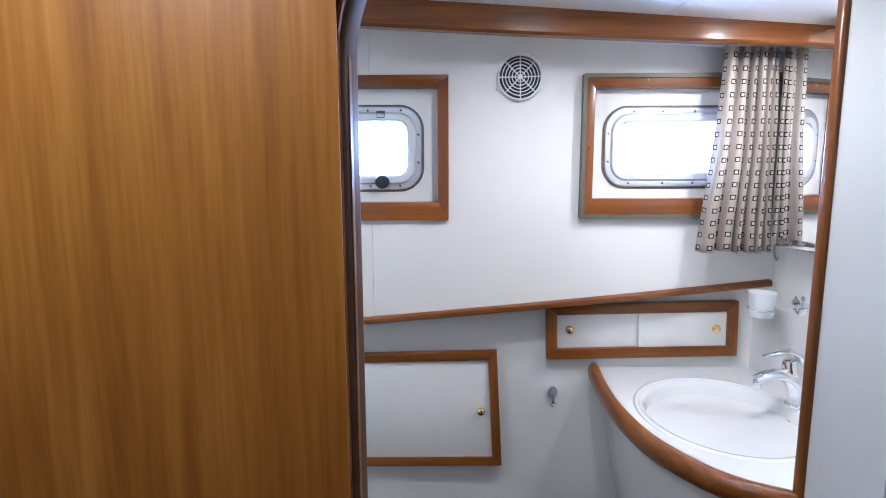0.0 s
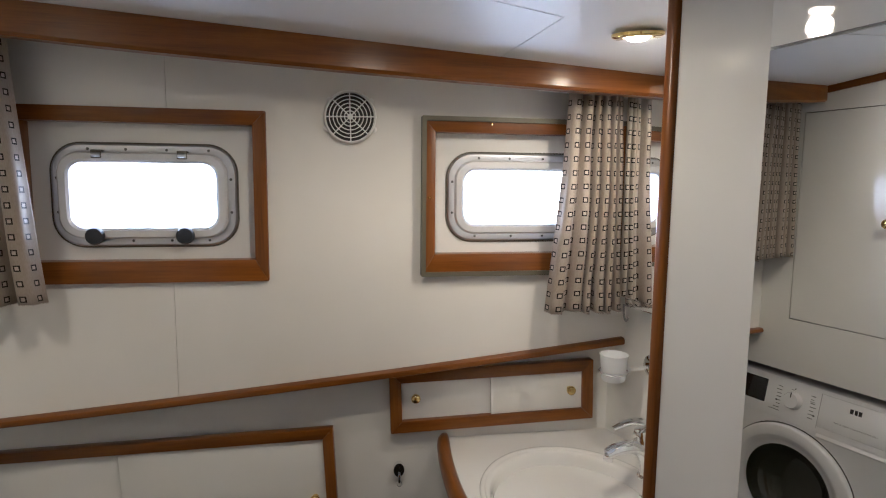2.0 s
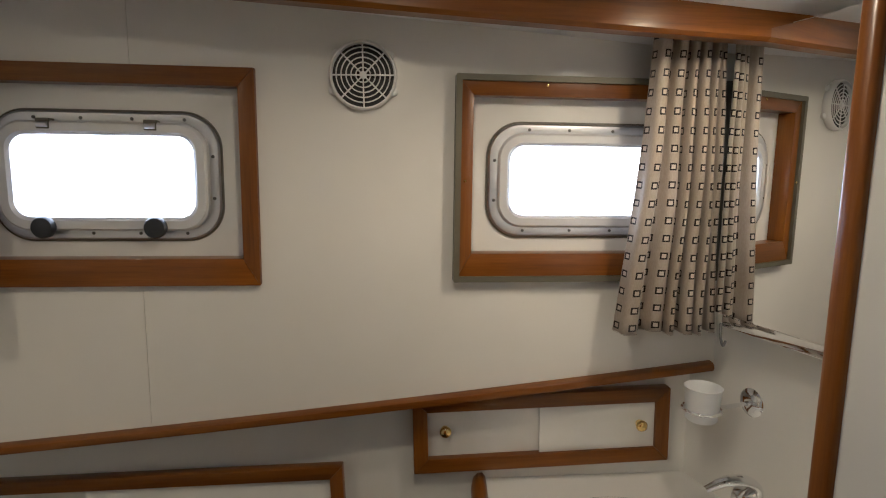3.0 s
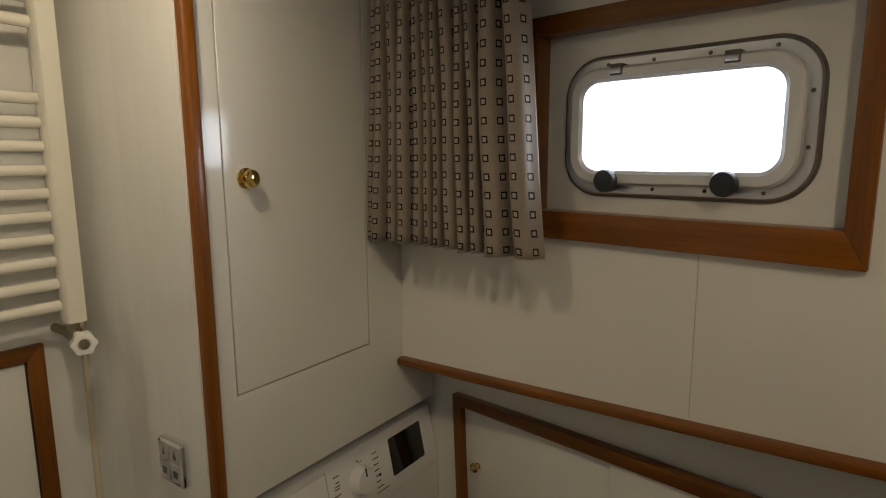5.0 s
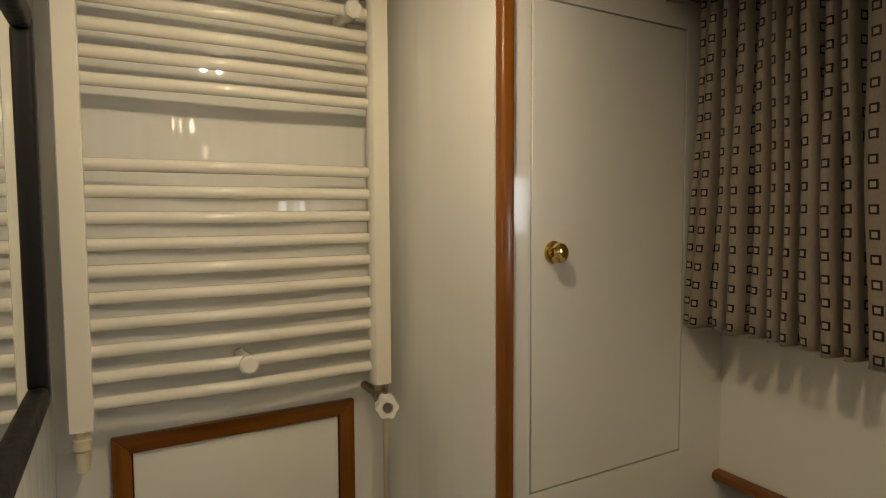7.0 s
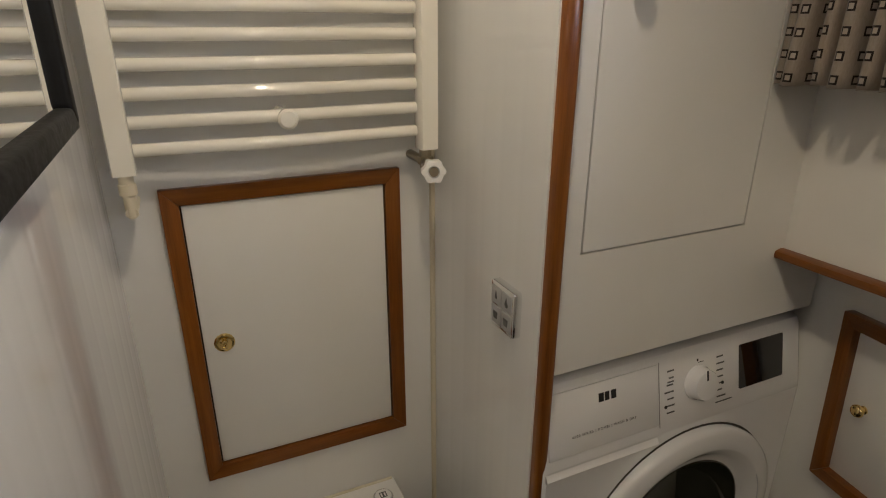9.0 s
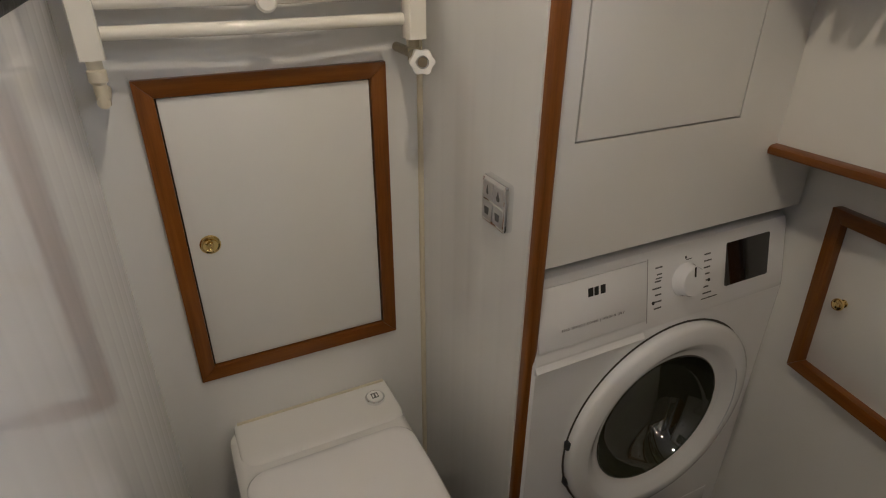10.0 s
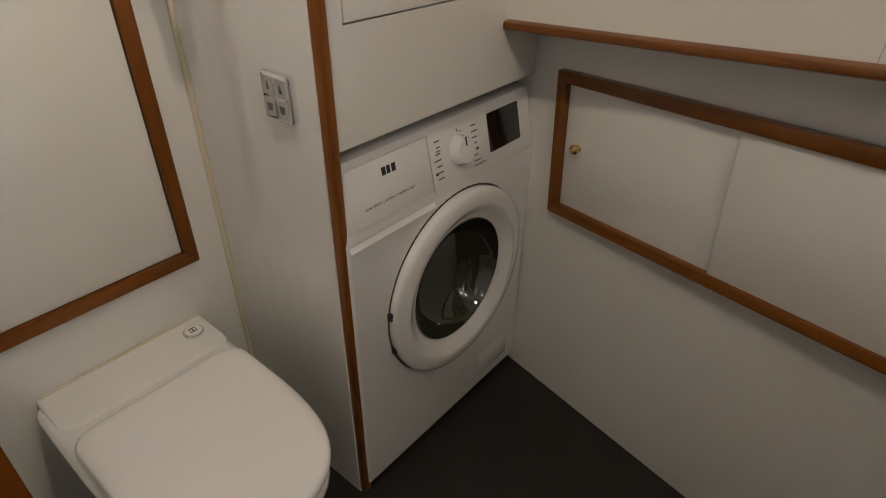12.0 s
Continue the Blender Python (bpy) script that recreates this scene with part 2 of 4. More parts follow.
def prism(bm, pts, axis, a, b):
    lo = [bm.verts.new(place(axis, u, v, a)) for u, v in pts]
    hi = [bm.verts.new(place(axis, u, v, b)) for u, v in pts]
    n = len(pts)
    bm.faces.new(lo)
    bm.faces.new(hi)
    for i in range(n):
        bm.faces.new((lo[i], lo[(i + 1) % n], hi[(i + 1) % n], hi[i]))
    return bm


def rings(bm, loops, closed=True, caps=False):
    """Skins a list of loops of points."""
    vv = [[bm.verts.new(p) for p in lp] for lp in loops]
    n = len(vv[0])
    for a, b in zip(vv, vv[1:]):
        for i in range(n if closed else n - 1):
            bm.faces.new((a[i], a[(i + 1) % n], b[(i + 1) % n], b[i]))
    if caps:
        bm.faces.new(vv[0])
        bm.faces.new(vv[-1])
    return vv


def rrect(cx, cy, w, h, r, k=6):
    pts = []
    for sx, sy, a0 in ((1, 1, 0), (-1, 1, 90), (-1, -1, 180), (1, -1, 270)):
        for i in range(k):
            a = radians(a0 + 90 * i / (k - 1))
            pts.append((cx + sx * (w / 2 - r) + r * math.cos(a), cy + sy * (h / 2 - r) + r * math.sin(a)))
    return pts


def ring_plate(bm, outer, inner, axis, a, b):
    """A plate with a hole; both outlines have the same number of points."""
    P = lambda pts, w: [place(axis, u, v, w) for u, v in pts]
    loops = [P(outer, a), P(outer, b), P(inner, b), P(inner, a), P(outer, a)]
    rings(bm, loops[:4])
    n = len(outer)
    bm.verts.ensure_lookup_table()
    base = len(bm.verts) - 4 * n
    for i in range(n):
        j = (i + 1) % n
        bm.faces.new((bm.verts[base + i], bm.verts[base + j], bm.verts[base + 3 * n + j], bm.verts[base + 3 * n + i]))
    return bm


def lathe(bm, prof, m, seg=24):
    """Turns (radius, height) pairs about the z axis of m."""
    loops = [[m @ Vector((r * math.cos(2 * math.pi * i / seg), r * math.sin(2 * math.pi * i / seg), h)) for i in range(seg)] for r, h in prof]
    rings(bm, loops, True, True)
    return bm


def axis_m(p, d):
    return Matrix.Translation(p) @ Vector(d).to_track_quat("Z", "Y").to_matrix().to_4x4()


def tube(bm, pts, r, seg=12, closed=False):
    pts = [Vector(p) for p in pts]
    loops = []
    for i, p in enumerate(pts):
        a = pts[i - 1] if i or closed else p
        c = pts[(i + 1) % len(pts)] if i < len(pts) - 1 or closed else p
        q = (c - a).to_track_quat("Z", "Y")
        rr = r[i] if isinstance(r, (list, tuple)) else r
        loops.append([p + q @ Vector((rr * math.cos(2 * math.pi * k / seg), rr * math.sin(2 * math.pi * k / seg), 0)) for k in range(seg)])
    if closed:
        loops.append(loops[0])
        rings(bm, loops)
        bmesh.ops.remove_doubles(bm, verts=bm.verts, dist=1e-5)
    else:
        rings(bm, loops, True, True)
    return bm


def curve_pts(ctrl, n=8):
    """A smooth line through a few points."""
    c = [Vector(p) for p in ctrl]
    c = [2 * c[0] - c[1]] + c + [2 * c[-1] - c[-2]]
    out = []
    for i in range(1, len(c) - 2):
        for k in range(n):
            t = k / n
            out.append(0.5 * ((2 * c[i]) + (c[i + 1] - c[i - 1]) * t + (2 * c[i - 1] - 5 * c[i] + 4 * c[i + 1] - c[i + 2]) * t * t
                              + (3 * c[i] - c[i - 1] - 3 * c[i + 1] + c[i + 2]) * t ** 3))
    out.append(c[-2])
    return out


def mitred(parent, axis, x0, x1, z0, z1, widths, a, b, bev=0.003, mats=(None, None), label=""):
    """Four mitred wooden frame rails: bottom, right, top, left. widths in that order."""
    wb, wr, wt, wl = widths
    mh, mv = mats
    quads = [("frame_rail", [(x0, z0), (x1, z0), (x1 - wr, z0 + wb), (x0 + wl, z0 + wb)], mh),
             ("frame_stile", [(x1, z0), (x1, z1), (x1 - wr, z1 - wt), (x1 - wr, z0 + wb)], mv),
             ("frame_rail", [(x1, z1), (x0, z1), (x0 + wl, z1 - wt), (x1 - wr, z1 - wt)], mh),
             ("frame_stile", [(x0, z1), (x0, z0), (x0 + wl, z0 + wb), (x0 + wl, z1 - wt)], mv)]
    for name, pts, mat in quads:
        bm = prism(bmesh.new(), pts, axis, a, b)
        bmesh.ops.bevel(bm, geom=list(bm.edges), offset=bev, segments=2, profile=0.5, affect='EDGES')
        part(name, bm, mat, parent, label)


def knob_profile(r):
    return [(r * 0.62, 0), (r * 0.62, 0.0015), (r * 0.45, 0.003), (r * 0.45, 0.006), (r * 0.75, 0.008), (r * 0.95, 0.0115), (r * 0.95, 0.015), (r * 0.78, 0.0185), (r * 0.40, 0.0205), (r * 0.05, 0.021)]


# ---- setting ----
solid("floor", box((-1.7, -1.7, -0.06), (1.9, 2.0, 0.0)), M_FLOOR, IDENT, "dark brown floor covering, dull and smooth", "floor", kind="structure")

# ceiling: two large panels with a narrow dark joint, sloping with the deck
bm = bmesh.new()


def ceil_slab(bm, pts, lift=0.0, thick=0.02):
    lo = [bm.verts.new((x, y, ceil_z(x, y) + lift)) for x, y in pts]
    hi = [bm.verts.new((x, y, ceil_z(x, y) + lift + thick)) for x, y in pts]
    n = len(pts)
    bm.faces.new(lo)
    bm.faces.new(hi)
    for i in range(n):
        bm.faces.new((lo[i], lo[(i + 1) % n], hi[(i + 1) % n], hi[i]))


J = 0.0012
ceil_slab(bm, [(-1.7, 0.76 + J), (0.629 - J, 1.217 + J), (0.52 - J, 1.70), (-1.7, 1.70)])
ceil_slab(bm, [(-1.7, -1.7), (1.9, -1.7), (1.9, 1.70), (0.52 + J, 1.70), (0.629 + J, 1.217 - J), (-1.7, 0.76 - J)])
solid("ceiling", bm, M_CEIL, IDENT, "white ceiling panels with a narrow joint", "ceiling", kind="structure")
bm = bmesh.new()
ceil_slab(bm, [(-1.75, -1.75), (1.95, -1.75), (1.95, 1.75), (-1.75, 1.75)], 0.014, 0.03)
solid("ceiling_backing", bm, M_SHADOW, IDENT, "dark board above the ceiling panels", "ceiling", kind="structure")


def rail_z(x):
    return 0.979 + 0.0893 * (x + 0.709) - 0.008 * (1 - ((x - 0.12) / 0.83) ** 2)


# upper hull lining with two window openings
W1 = (-0.368, 0.124, 1.29, 1.648)
W2 = (0.457, 0.935, 1.298, 1.644)
bm = bmesh.new()
G = 0.0004


def wall_cell(bm, x0, x1, zb0, zb1, zt0, zt1):
    prism(bm, [(x0, zb0), (x1, zb1), (x1, zt1), (x0, zt0)], "y", 1.6, 1.68)


def wall_column(bm, x0, x1, hole=None):
    if hole:
        wall_cell(bm, x0, x1, rail_z(x0), rail_z(x1), hole[2] + 0.008, hole[2] + 0.008)
        wall_cell(bm, x0, x1, hole[3] - 0.008, hole[3] - 0.008, 1.95, 1.95)
    else:
        wall_cell(bm, x0, x1, rail_z(x0), rail_z(x1), 1.95, 1.95)


wall_column(bm, -1.1, W1[0] + 0.008)
wall_column(bm, W1[0] + 0.008, -0.072 - G, W1)
wall_column(bm, -0.072 + G, W1[1] - 0.008, W1)
wall_column(bm, W1[1] - 0.008, W2[0] + 0.008)
wall_column(bm, W2[0] + 0.008, W2[1] - 0.008, W2)
wall_column(bm, W2[1] - 0.008, 1.3)
solid("wall_hull_upper", bm, M_CREAM, IDENT, "cream painted hull lining with two window openings", "wall", kind="structure")
bm = bmesh.new()
prism(bm, [(-1.1, 1.739), (0.3, 1.667), (1.3, 1.652), (1.3, 1.70), (0.3, 1.71), (-1.1, 1.80)], "z", -0.02, 1.15)
bmesh.ops.recalc_face_normals(bm, faces=bm.faces)
solid("wall_hull_lower", bm, M_WHITE, IDENT, "white laminate lower hull panel", "wall", kind="structure")
bm = prism(bmesh.new(), [(-1.1, 1.602), (1.3, 1.602), (1.3, 1.72), (-1.1, 1.82)], "z", 0, 0.012)
for v in bm.verts:
    v.co.z += rail_z(v.co.x)
solid("wall_ledge_soffit", bm, M_WHITE, IDENT, "white underside of the overhanging upper lining", "wall", kind="structure")

# outer hull closing the place behind the linings
bm = bmesh.new()
for x0, x1, z0, z1 in ((-1.7, -0.60, -0.05, 2.0), (1.15, 1.9, -0.05, 2.0), (-0.60, 1.15, -0.05, 1.25), (-0.60, 1.15, 1.68, 2.0)):
    bx(bm, (x0, 1.83, z0), (x1, 1.86, z1))
solid("hull_plating", bm, M_SHADOW, IDENT, "dark hull plating behind the lining", "wall", kind="structure")

# toilet side: gloss panels in upright strips, flat bands with shallow hollows between them
FLUTE = 0.055


def fluted_panel(axis, a, b, face, back, z1, phase, depth=0.0003):
    """Upright panel along one axis of the frame; its visible side lies at face, bands repeat every FLUTE."""
    us = {a, b}
    n0, n1 = math.floor((a - phase) / FLUTE), math.ceil((b - phase) / FLUTE)
    for n in range(n0, n1 + 1):
        for k in range(9):
            u = phase + FLUTE * (n + 0.25 + 0.5 * k / 8)
            if a < u < b:
                us.add(u)
    sgn = 1 if face > back else -1
    pts = []
    for u in sorted(us):
        f = ((u - phase) / FLUTE) % 1.0
        dip = 0.5 - 0.5 * math.cos(4 * math.pi * (f - 0.25)) if 0.25 < f < 0.75 else 0.0
        pts.append((u, face - sgn * depth * dip))
    pts += [(b, back), (a, back)]
    bm = bmesh.new()
    flat = [(v, u) for u, v in pts] if axis == "y" else pts
    return prism(bm, flat, "z", 0, z1)


solid("wall_toilet", fluted_panel("y", 0.55, 1.22, -0.825, -0.90, 2.0, 0.931), M_GLOSS, LEFT, "glossy white panel behind the toilet", "wall", kind="structure")
solid("wall_toilet_return", fluted_panel("x", -0.825, -0.452, 1.20, 1.222, 2.0, -0.604), M_GLOSS, LEFT, "glossy white panel beside the toilet", "wall", kind="structure")
solid("trim_sealant", tube(bmesh.new(), [(-0.823, 1.198, 0.0), (-0.823, 1.198, 1.9)], 0.007, 8), M_LIME, LEFT, "cream sealant bead in the corner", "trim", kind="structure")
bm = box((-0.462, 1.203, 0.0), (-0.437, 1.226, 1.93), 0.007, 3)
solid("trim_closet", bm, M_WOOD_Z, LEFT, "varnished mahogany edge strip on the closet corner", "trim", kind="structure")
bm = bmesh.new()
for a in ((-0.825, 0.66, -0.81, 1.20), (-0.825, 1.186, -0.46, 1.20), (-0.448, 1.236, -0.434, 1.70)):
    x0, y0, x1, y1 = a
    lo = [bm.verts.new((x, y, 0)) for x, y in ((x0, y0), (x1, y0), (x1, y1), (x0, y1))]
    hi = [bm.verts.new((x, y, 0)) for x, y in ((x0, y0), (x1, y0), (x1, y1), (x0, y1))]
    for vs, dz in ((lo, -0.022), (hi, 0.004)):
        for v in vs:
            w = LEFT @ v.co
            v.co.z = ceil_z(w.x, w.y) + dz
    bm.faces.new(lo)
    bm.faces.new(hi)
    for i in range(4):
        bm.faces.new((lo[i], lo[(i + 1) % 4], hi[(i + 1) % 4], hi[i]))
solid("trim_cornice", bm, M_WOOD_Y, LEFT, "thin dark wooden cornice under the ceiling", "trim", kind="structure")

# bulkhead: a straight part beside the toilet and an angled part with the rounded doorway
solid("wall_bulkhead_inner", fluted_panel("x", -1.6, 0.128, 0.66, 0.648, 2.1, -0.117, 0.00012), M_POLISHED, LEFT, "glossy white inner face of the bulkhead", "wall", kind="structure")
solid("wall_bulkhead_hall", box((-1.6, 0.628, 0), (0.126, 0.646, 2.1)), M_VENEER, LEFT, "varnished mahogany veneer bulkhead", "wall", kind="structure")
DOOR = pose(0.0395, 0.6684, 0, 0, 0, -13.2)
DL, DW, DTOP, DR = -0.006, 0.559, 1.678, 0.15


def door_path(off=0.0, k=12):
    """The doorway's outline from the sill up, over and down, moved outward by off."""
    pts = [(DL - off, 0.0), (DL - off, DTOP - DR)]
    for i in range(1, k + 1):
        a = radians(180 - 90 * i / k)
        pts.append((DL + DR + (DR + off) * math.cos(a), DTOP - DR + (DR + off) * math.sin(a)))
    for i in range(0, k + 1):
        a = radians(90 - 90 * i / k)
        pts.append((DW - DR + (DR + off) * math.cos(a), DTOP - DR + (DR + off) * math.sin(a)))
    pts.append((DW + off, 0.0))
    return pts


def door_wall(u0, u1, s0, s1, off):
    bm = bmesh.new()
    inner = door_path(off)
    outer = []
    for u, v in inner:
        if v < DTOP - DR + 1e-6:
            outer.append((u0 if u < DW / 2 else u1, v))
        else:
            outer.append((u0 + (u1 - u0) * (u - DL + off) / (DW - DL + 2 * off), 2.1))
    loops = [[(u, w, v) for u, v in pts] for pts, w in ((outer, s0), (inner, s0), (inner, s1), (outer, s1))]
    rings(bm, loops + [loops[0]], closed=False)
    bmesh.ops.remove_doubles(bm, verts=bm.verts, dist=1e-5)
    return bm


solid("wall_doorway_inner", door_wall(-0.0156, 0.60, 0.0215, 0.025, 0.003), M_GLOSS, DOOR, "glossy white inner face round the doorway", "wall", kind="structure")
solid("wall_doorway_hall", door_wall(-0.0150, 0.95, -0.012, 0.020, 0.004), M_VENEER, DOOR, "varnished mahogany veneer round the doorway", "wall", kind="structure")
solid("wall_doorway_filler", box((0.60, 0.0215, 0), (0.95, 0.025, 2.1)), M_GLOSS, DOOR, "glossy white panel beside the doorway", "wall", kind="structure")


def casing(prof):
    """Sweeps (outward, along) pairs round the doorway."""
    bm = bmesh.new()
    loops = [[(u, w, v) for u, v in door_path(off)] for off, w in prof]
    rings(bm, loops + [loops[0]], closed=False)
    bmesh.ops.remove_doubles(bm, verts=bm.verts, dist=1e-5)
    return bm


bm = casing([(0.042, -0.0121), (0.037, -0.0160), (0.030, -0.0190), (0.023, -0.0200), (0.016, -0.0190), (0.010, -0.0160), (0.006, -0.0105), (0.0015, -0.003), (0.0, 0.006), (0.0, 0.018), (0.0, 0.0245), (0.0012, 0.0258), (0.0032, 0.0262), (0.0044, 0.0257), (0.0044, 0.0215)])
solid("door_frame", bm, M_JAMB, DOOR, "dark varnished wooden casing round the rounded doorway", "door frame", kind="structure")

# inner post of the doorway with a white edge strip
solid("trim_door_post", prism(bmesh.new(), [(0.1430, 0.6844), (0.096, 0.6846), (0.096, 0.661), (0.1355, 0.661)], "z", 0, 1.92), M_WOOD_Z, LEFT, "varnished mahogany post beside the doorway", "trim", kind="structure")
solid("trim_door_edge", prism(bmesh.new(), [(0.0955, 0.6842), (0.058, 0.6838), (0.058, 0.661), (0.0955, 0.661)], "z", 0, 1.92), M_PILLAR, LEFT, "white edge strip beside the doorway post", "trim", kind="structure")

# the open door leaf, folded back into the hall
LEAF = Matrix.Translation((0.571, 0.513, 0)) @ pose(0, 0, 0, 0, 0, -70)
door = thing("door_1", LEAF, (0, 0, 0.02), "open varnished mahogany door with rounded corners", "door")
tagged(door, kind="structure")
part("leaf", prism(bmesh.new(), [(u + 0.28, v + 0.835) for u, v in rrect(0, 0, 0.56, 1.61, 0.13, 10)], "y", 0.0, 0.024), M_VENEER, door)
for hz in (0.35, 1.3):
    part("hinge", lathe(bmesh.new(), [(0.008, 0), (0.008, 0.07), (0.004, 0.074)], Matrix.Translation((0.0, 0.03, hz)), 12), M_BRASS, door, "brass hinge barrel")
part("door_handle", tube(bmesh.new(), curve_pts([(0.50, 0.0, 0.95), (0.50, -0.04, 0.95), (0.46, -0.045, 0.95), (0.41, -0.042, 0.952)], 6), 0.008, 10), M_CHROME, door, "chrome lever handle")

# hall walls that close the place behind the camera
bm = bmesh.new()
bx(bm, (-0.75, -1.2, 0), (-0.70, 0.60, 2.05))
bx(bm, (1.25, -1.2, 0), (1.30, 0.60, 2.05))
bx(bm, (-0.75, -1.25, 0), (1.30, -1.20, 2.05))
solid("wall_hall", bm, M_VENEER, LEFT, "varnished mahogany hall panelling", "wall", kind="structure")

# basin side: angled pillar face, mirror wall and niche
PA, PB = (0.911, 0.832), (0.954, 0.729)
bm = prism(bmesh.new(), [PA, PB, (0.954, 0.40), (1.5, 0.40), (1.5, 0.86), (PA[0] + 0.02, 0.845)], "z", 0, 2.0)
solid("wall_basin_pillar", bm, M_PILLAR, RIGHT, "white panelled pillar and wall beside the basin", "wall", kind="structure")
solid("wall_mirror_panel", box((0.949, 0.40, 1.660), (0.9535, 0.727, 2.0)), M_GLOSS, RIGHT, "glossy white panel above the tall mirror", "wall", kind="structure")
bm = box((PA[0] - 0.006, 0.827, 0), (PA[0] + 0.022, 0.8465, 1.95), 0.006, 3)
solid("trim_pillar", bm, M_WOOD_Z, RIGHT, "varnished mahogany edge strip on the pillar corner", "trim", kind="structure")
solid("wall_basin_side", box((1.291, 0.84, 0), (1.34, 1.56, 2.0)), M_WHITE, RIGHT, "white laminate wall beside the basin", "wall", kind="structure")

# glowing white board outside the windows, in place of blown-out daylight
bm = bmesh.new()
bx(bm, (-6, 7.0, -3), (8, 7.02, 7))
solid("backdrop", bm, M_OUTDOOR_GLOW, IDENT, "glowing white board standing in for the blown-out outdoors", "backdrop", kind="structure")

# ---- windows ----


def window(name, hole, px0, px1, pz0, pz1, label, opening, wl):
    x0, x1, z0, z1 = hole
    cx, cz, w, h = (px0 + px1) / 2, (pz0 + pz1) / 2, px1 - px0, pz1 - pz0
    win = thing(name, IDENT, (cx, 1.60, z0), label, "window")
    tagged(win, kind="structure")
    # white panel set back in the opening, with the porthole cut through
    panel_y = 1.622
    bm = ring_plate(bmesh.new(), rrect((x0 + x1) / 2, (z0 + z1) / 2, x1 - x0 - 0.018, z1 - z0 - 0.018, 0.001),
                    rrect(cx, cz, w - 0.03, h - 0.03, 0.045), "y", panel_y, panel_y + 0.012)
    part("panel", bm, M_WHITE, win, "white panel set back behind the frame")
    # aluminium flange
    bm = bmesh.new()
    prof = [(0.0, panel_y), (0.0, panel_y - 0.004), (-0.003, panel_y - 0.0065), (-0.018, panel_y - 0.0075), (-0.0215, panel_y - 0.006), (-0.0215, panel_y + 0.06)]
    rings(bm, [[(u, y, v) for u, v in rrect(cx, cz, w + 2 * o, h + 2 * o, 0.058 + o, 14)] for o, y in prof])
    fl = part("flange", bm, M_ALU, win, "brushed aluminium porthole flange", 30)
    # thin dark gasket round the flange
    bm = bmesh.new()
    rings(bm, [[(u, y, v) for u, v in rrect(cx, cz, w + 2 * o, h + 2 * o, 0.058 + o, 14)] for o, y in ((0.0035, panel_y), (0.0035, panel_y - 0.0025), (-0.0005, panel_y - 0.003))])
    part("gasket", bm, M_GASKET, win, "thin dark gasket line")
    # inner sash, standing proud of the flange
    bm = bmesh.new()
    up = 0.017 if opening else 0.006
    prof = [(-0.0165, panel_y - 0.006), (-0.0170, panel_y - 0.004 - up), (-0.0205, panel_y - 0.0075 - up), (-0.033, panel_y - 0.0075 - up), (-0.0385, panel_y - 0.003 - up), (-0.0400, panel_y + 0.012)]
    rings(bm, [[(u, y, v) for u, v in rrect(cx, cz, w + 2 * o, h + 2 * o, 0.058 + o * 0.8, 14)] for o, y in prof])
    sash = part("sash", bm, M_SASH, win, "pale grey metal sash", 30)
    bm = prism(bmesh.new(), rrect(cx, cz, w - 0.076, h - 0.076, 0.028), "y", panel_y + 0.004, panel_y + 0.009)
    pane = part("pane", bm, M_PANE, win, "clear glass pane")
    pane.visible_shadow = False
    # screws round the flange
    k = 0
    for u, v in ((0.2, 1), (0.4, 1), (0.62, 1), (0.85, 1), (0.18, -1), (0.42, -1), (0.63, -1), (0.84, -1)):
        p = (px0 + w * u, panel_y - 0.0075, cz + v * (h / 2 - 0.011))
        part("screw", lathe(bmesh.new(), [(0.003, 0), (0.0026, 0.0012), (0.001, 0.0016)], axis_m(p, (0, -1, 0)), 10), M_GREY, fl)
    for v in (-0.035, 0.035):
        for xx in (px0 + 0.011, px1 - 0.011):
            part("screw", lathe(bmesh.new(), [(0.003, 0), (0.0026, 0.0012), (0.001, 0.0016)], axis_m((xx, panel_y - 0.0075, cz + v), (0, -1, 0)), 10), M_GREY, fl)
    if opening:
        for hx in (-0.209, -0.045):
            bm = box((hx - 0.010, panel_y - 0.026, pz1 - 0.030), (hx + 0.010, panel_y - 0.006, pz1 - 0.013), 0.0015)
            part("hinge", bm, M_GASKET, sash, "small dark metal hinge")
            part("hinge_pin", lathe(bmesh.new(), [(0.0045, -0.008), (0.0045, 0.008), (0.002, 0.0085)], axis_m((hx, panel_y - 0.0255, pz1 - 0.023), (1, 0, 0)), 12), M_ALU, sash)
        for kx in (-0.217, -0.043):
            m = axis_m((kx, panel_y - 0.012, pz0 + 0.023), (0, -1, 0))
            bm = lathe(bmesh.new(), [(0.006, 0), (0.006, 0.008), (0.013, 0.010), (0.0175, 0.013), (0.018, 0.022), (0.016, 0.026), (0.006, 0.028)], m, 20)
            part("catch_knob", bm, M_KNOB, sash, "round black catch knob")
    mitred(win, "y", x0, x1, z0, z1, (0.046, 0.027, 0.030, 0.027), 1.586, 1.622, 0.0012, (M_WOOD_X, M_WOOD_Z))
    if not opening:
        bm = ring_plate(bmesh.new(), rrect((x0 + x1) / 2, (z0 + z1) / 2, x1 - x0 + 0.008, z1 - z0 + 0.008, 0.003),
                        rrect((x0 + x1) / 2, (z0 + z1) / 2, x1 - x0 - 0.012, z1 - z0 - 0.012, 0.001), "y", 1.579, 1.600)
        part("screen_cassette", bm, M_OLIVE, win, "narrow olive-grey border round the frame")
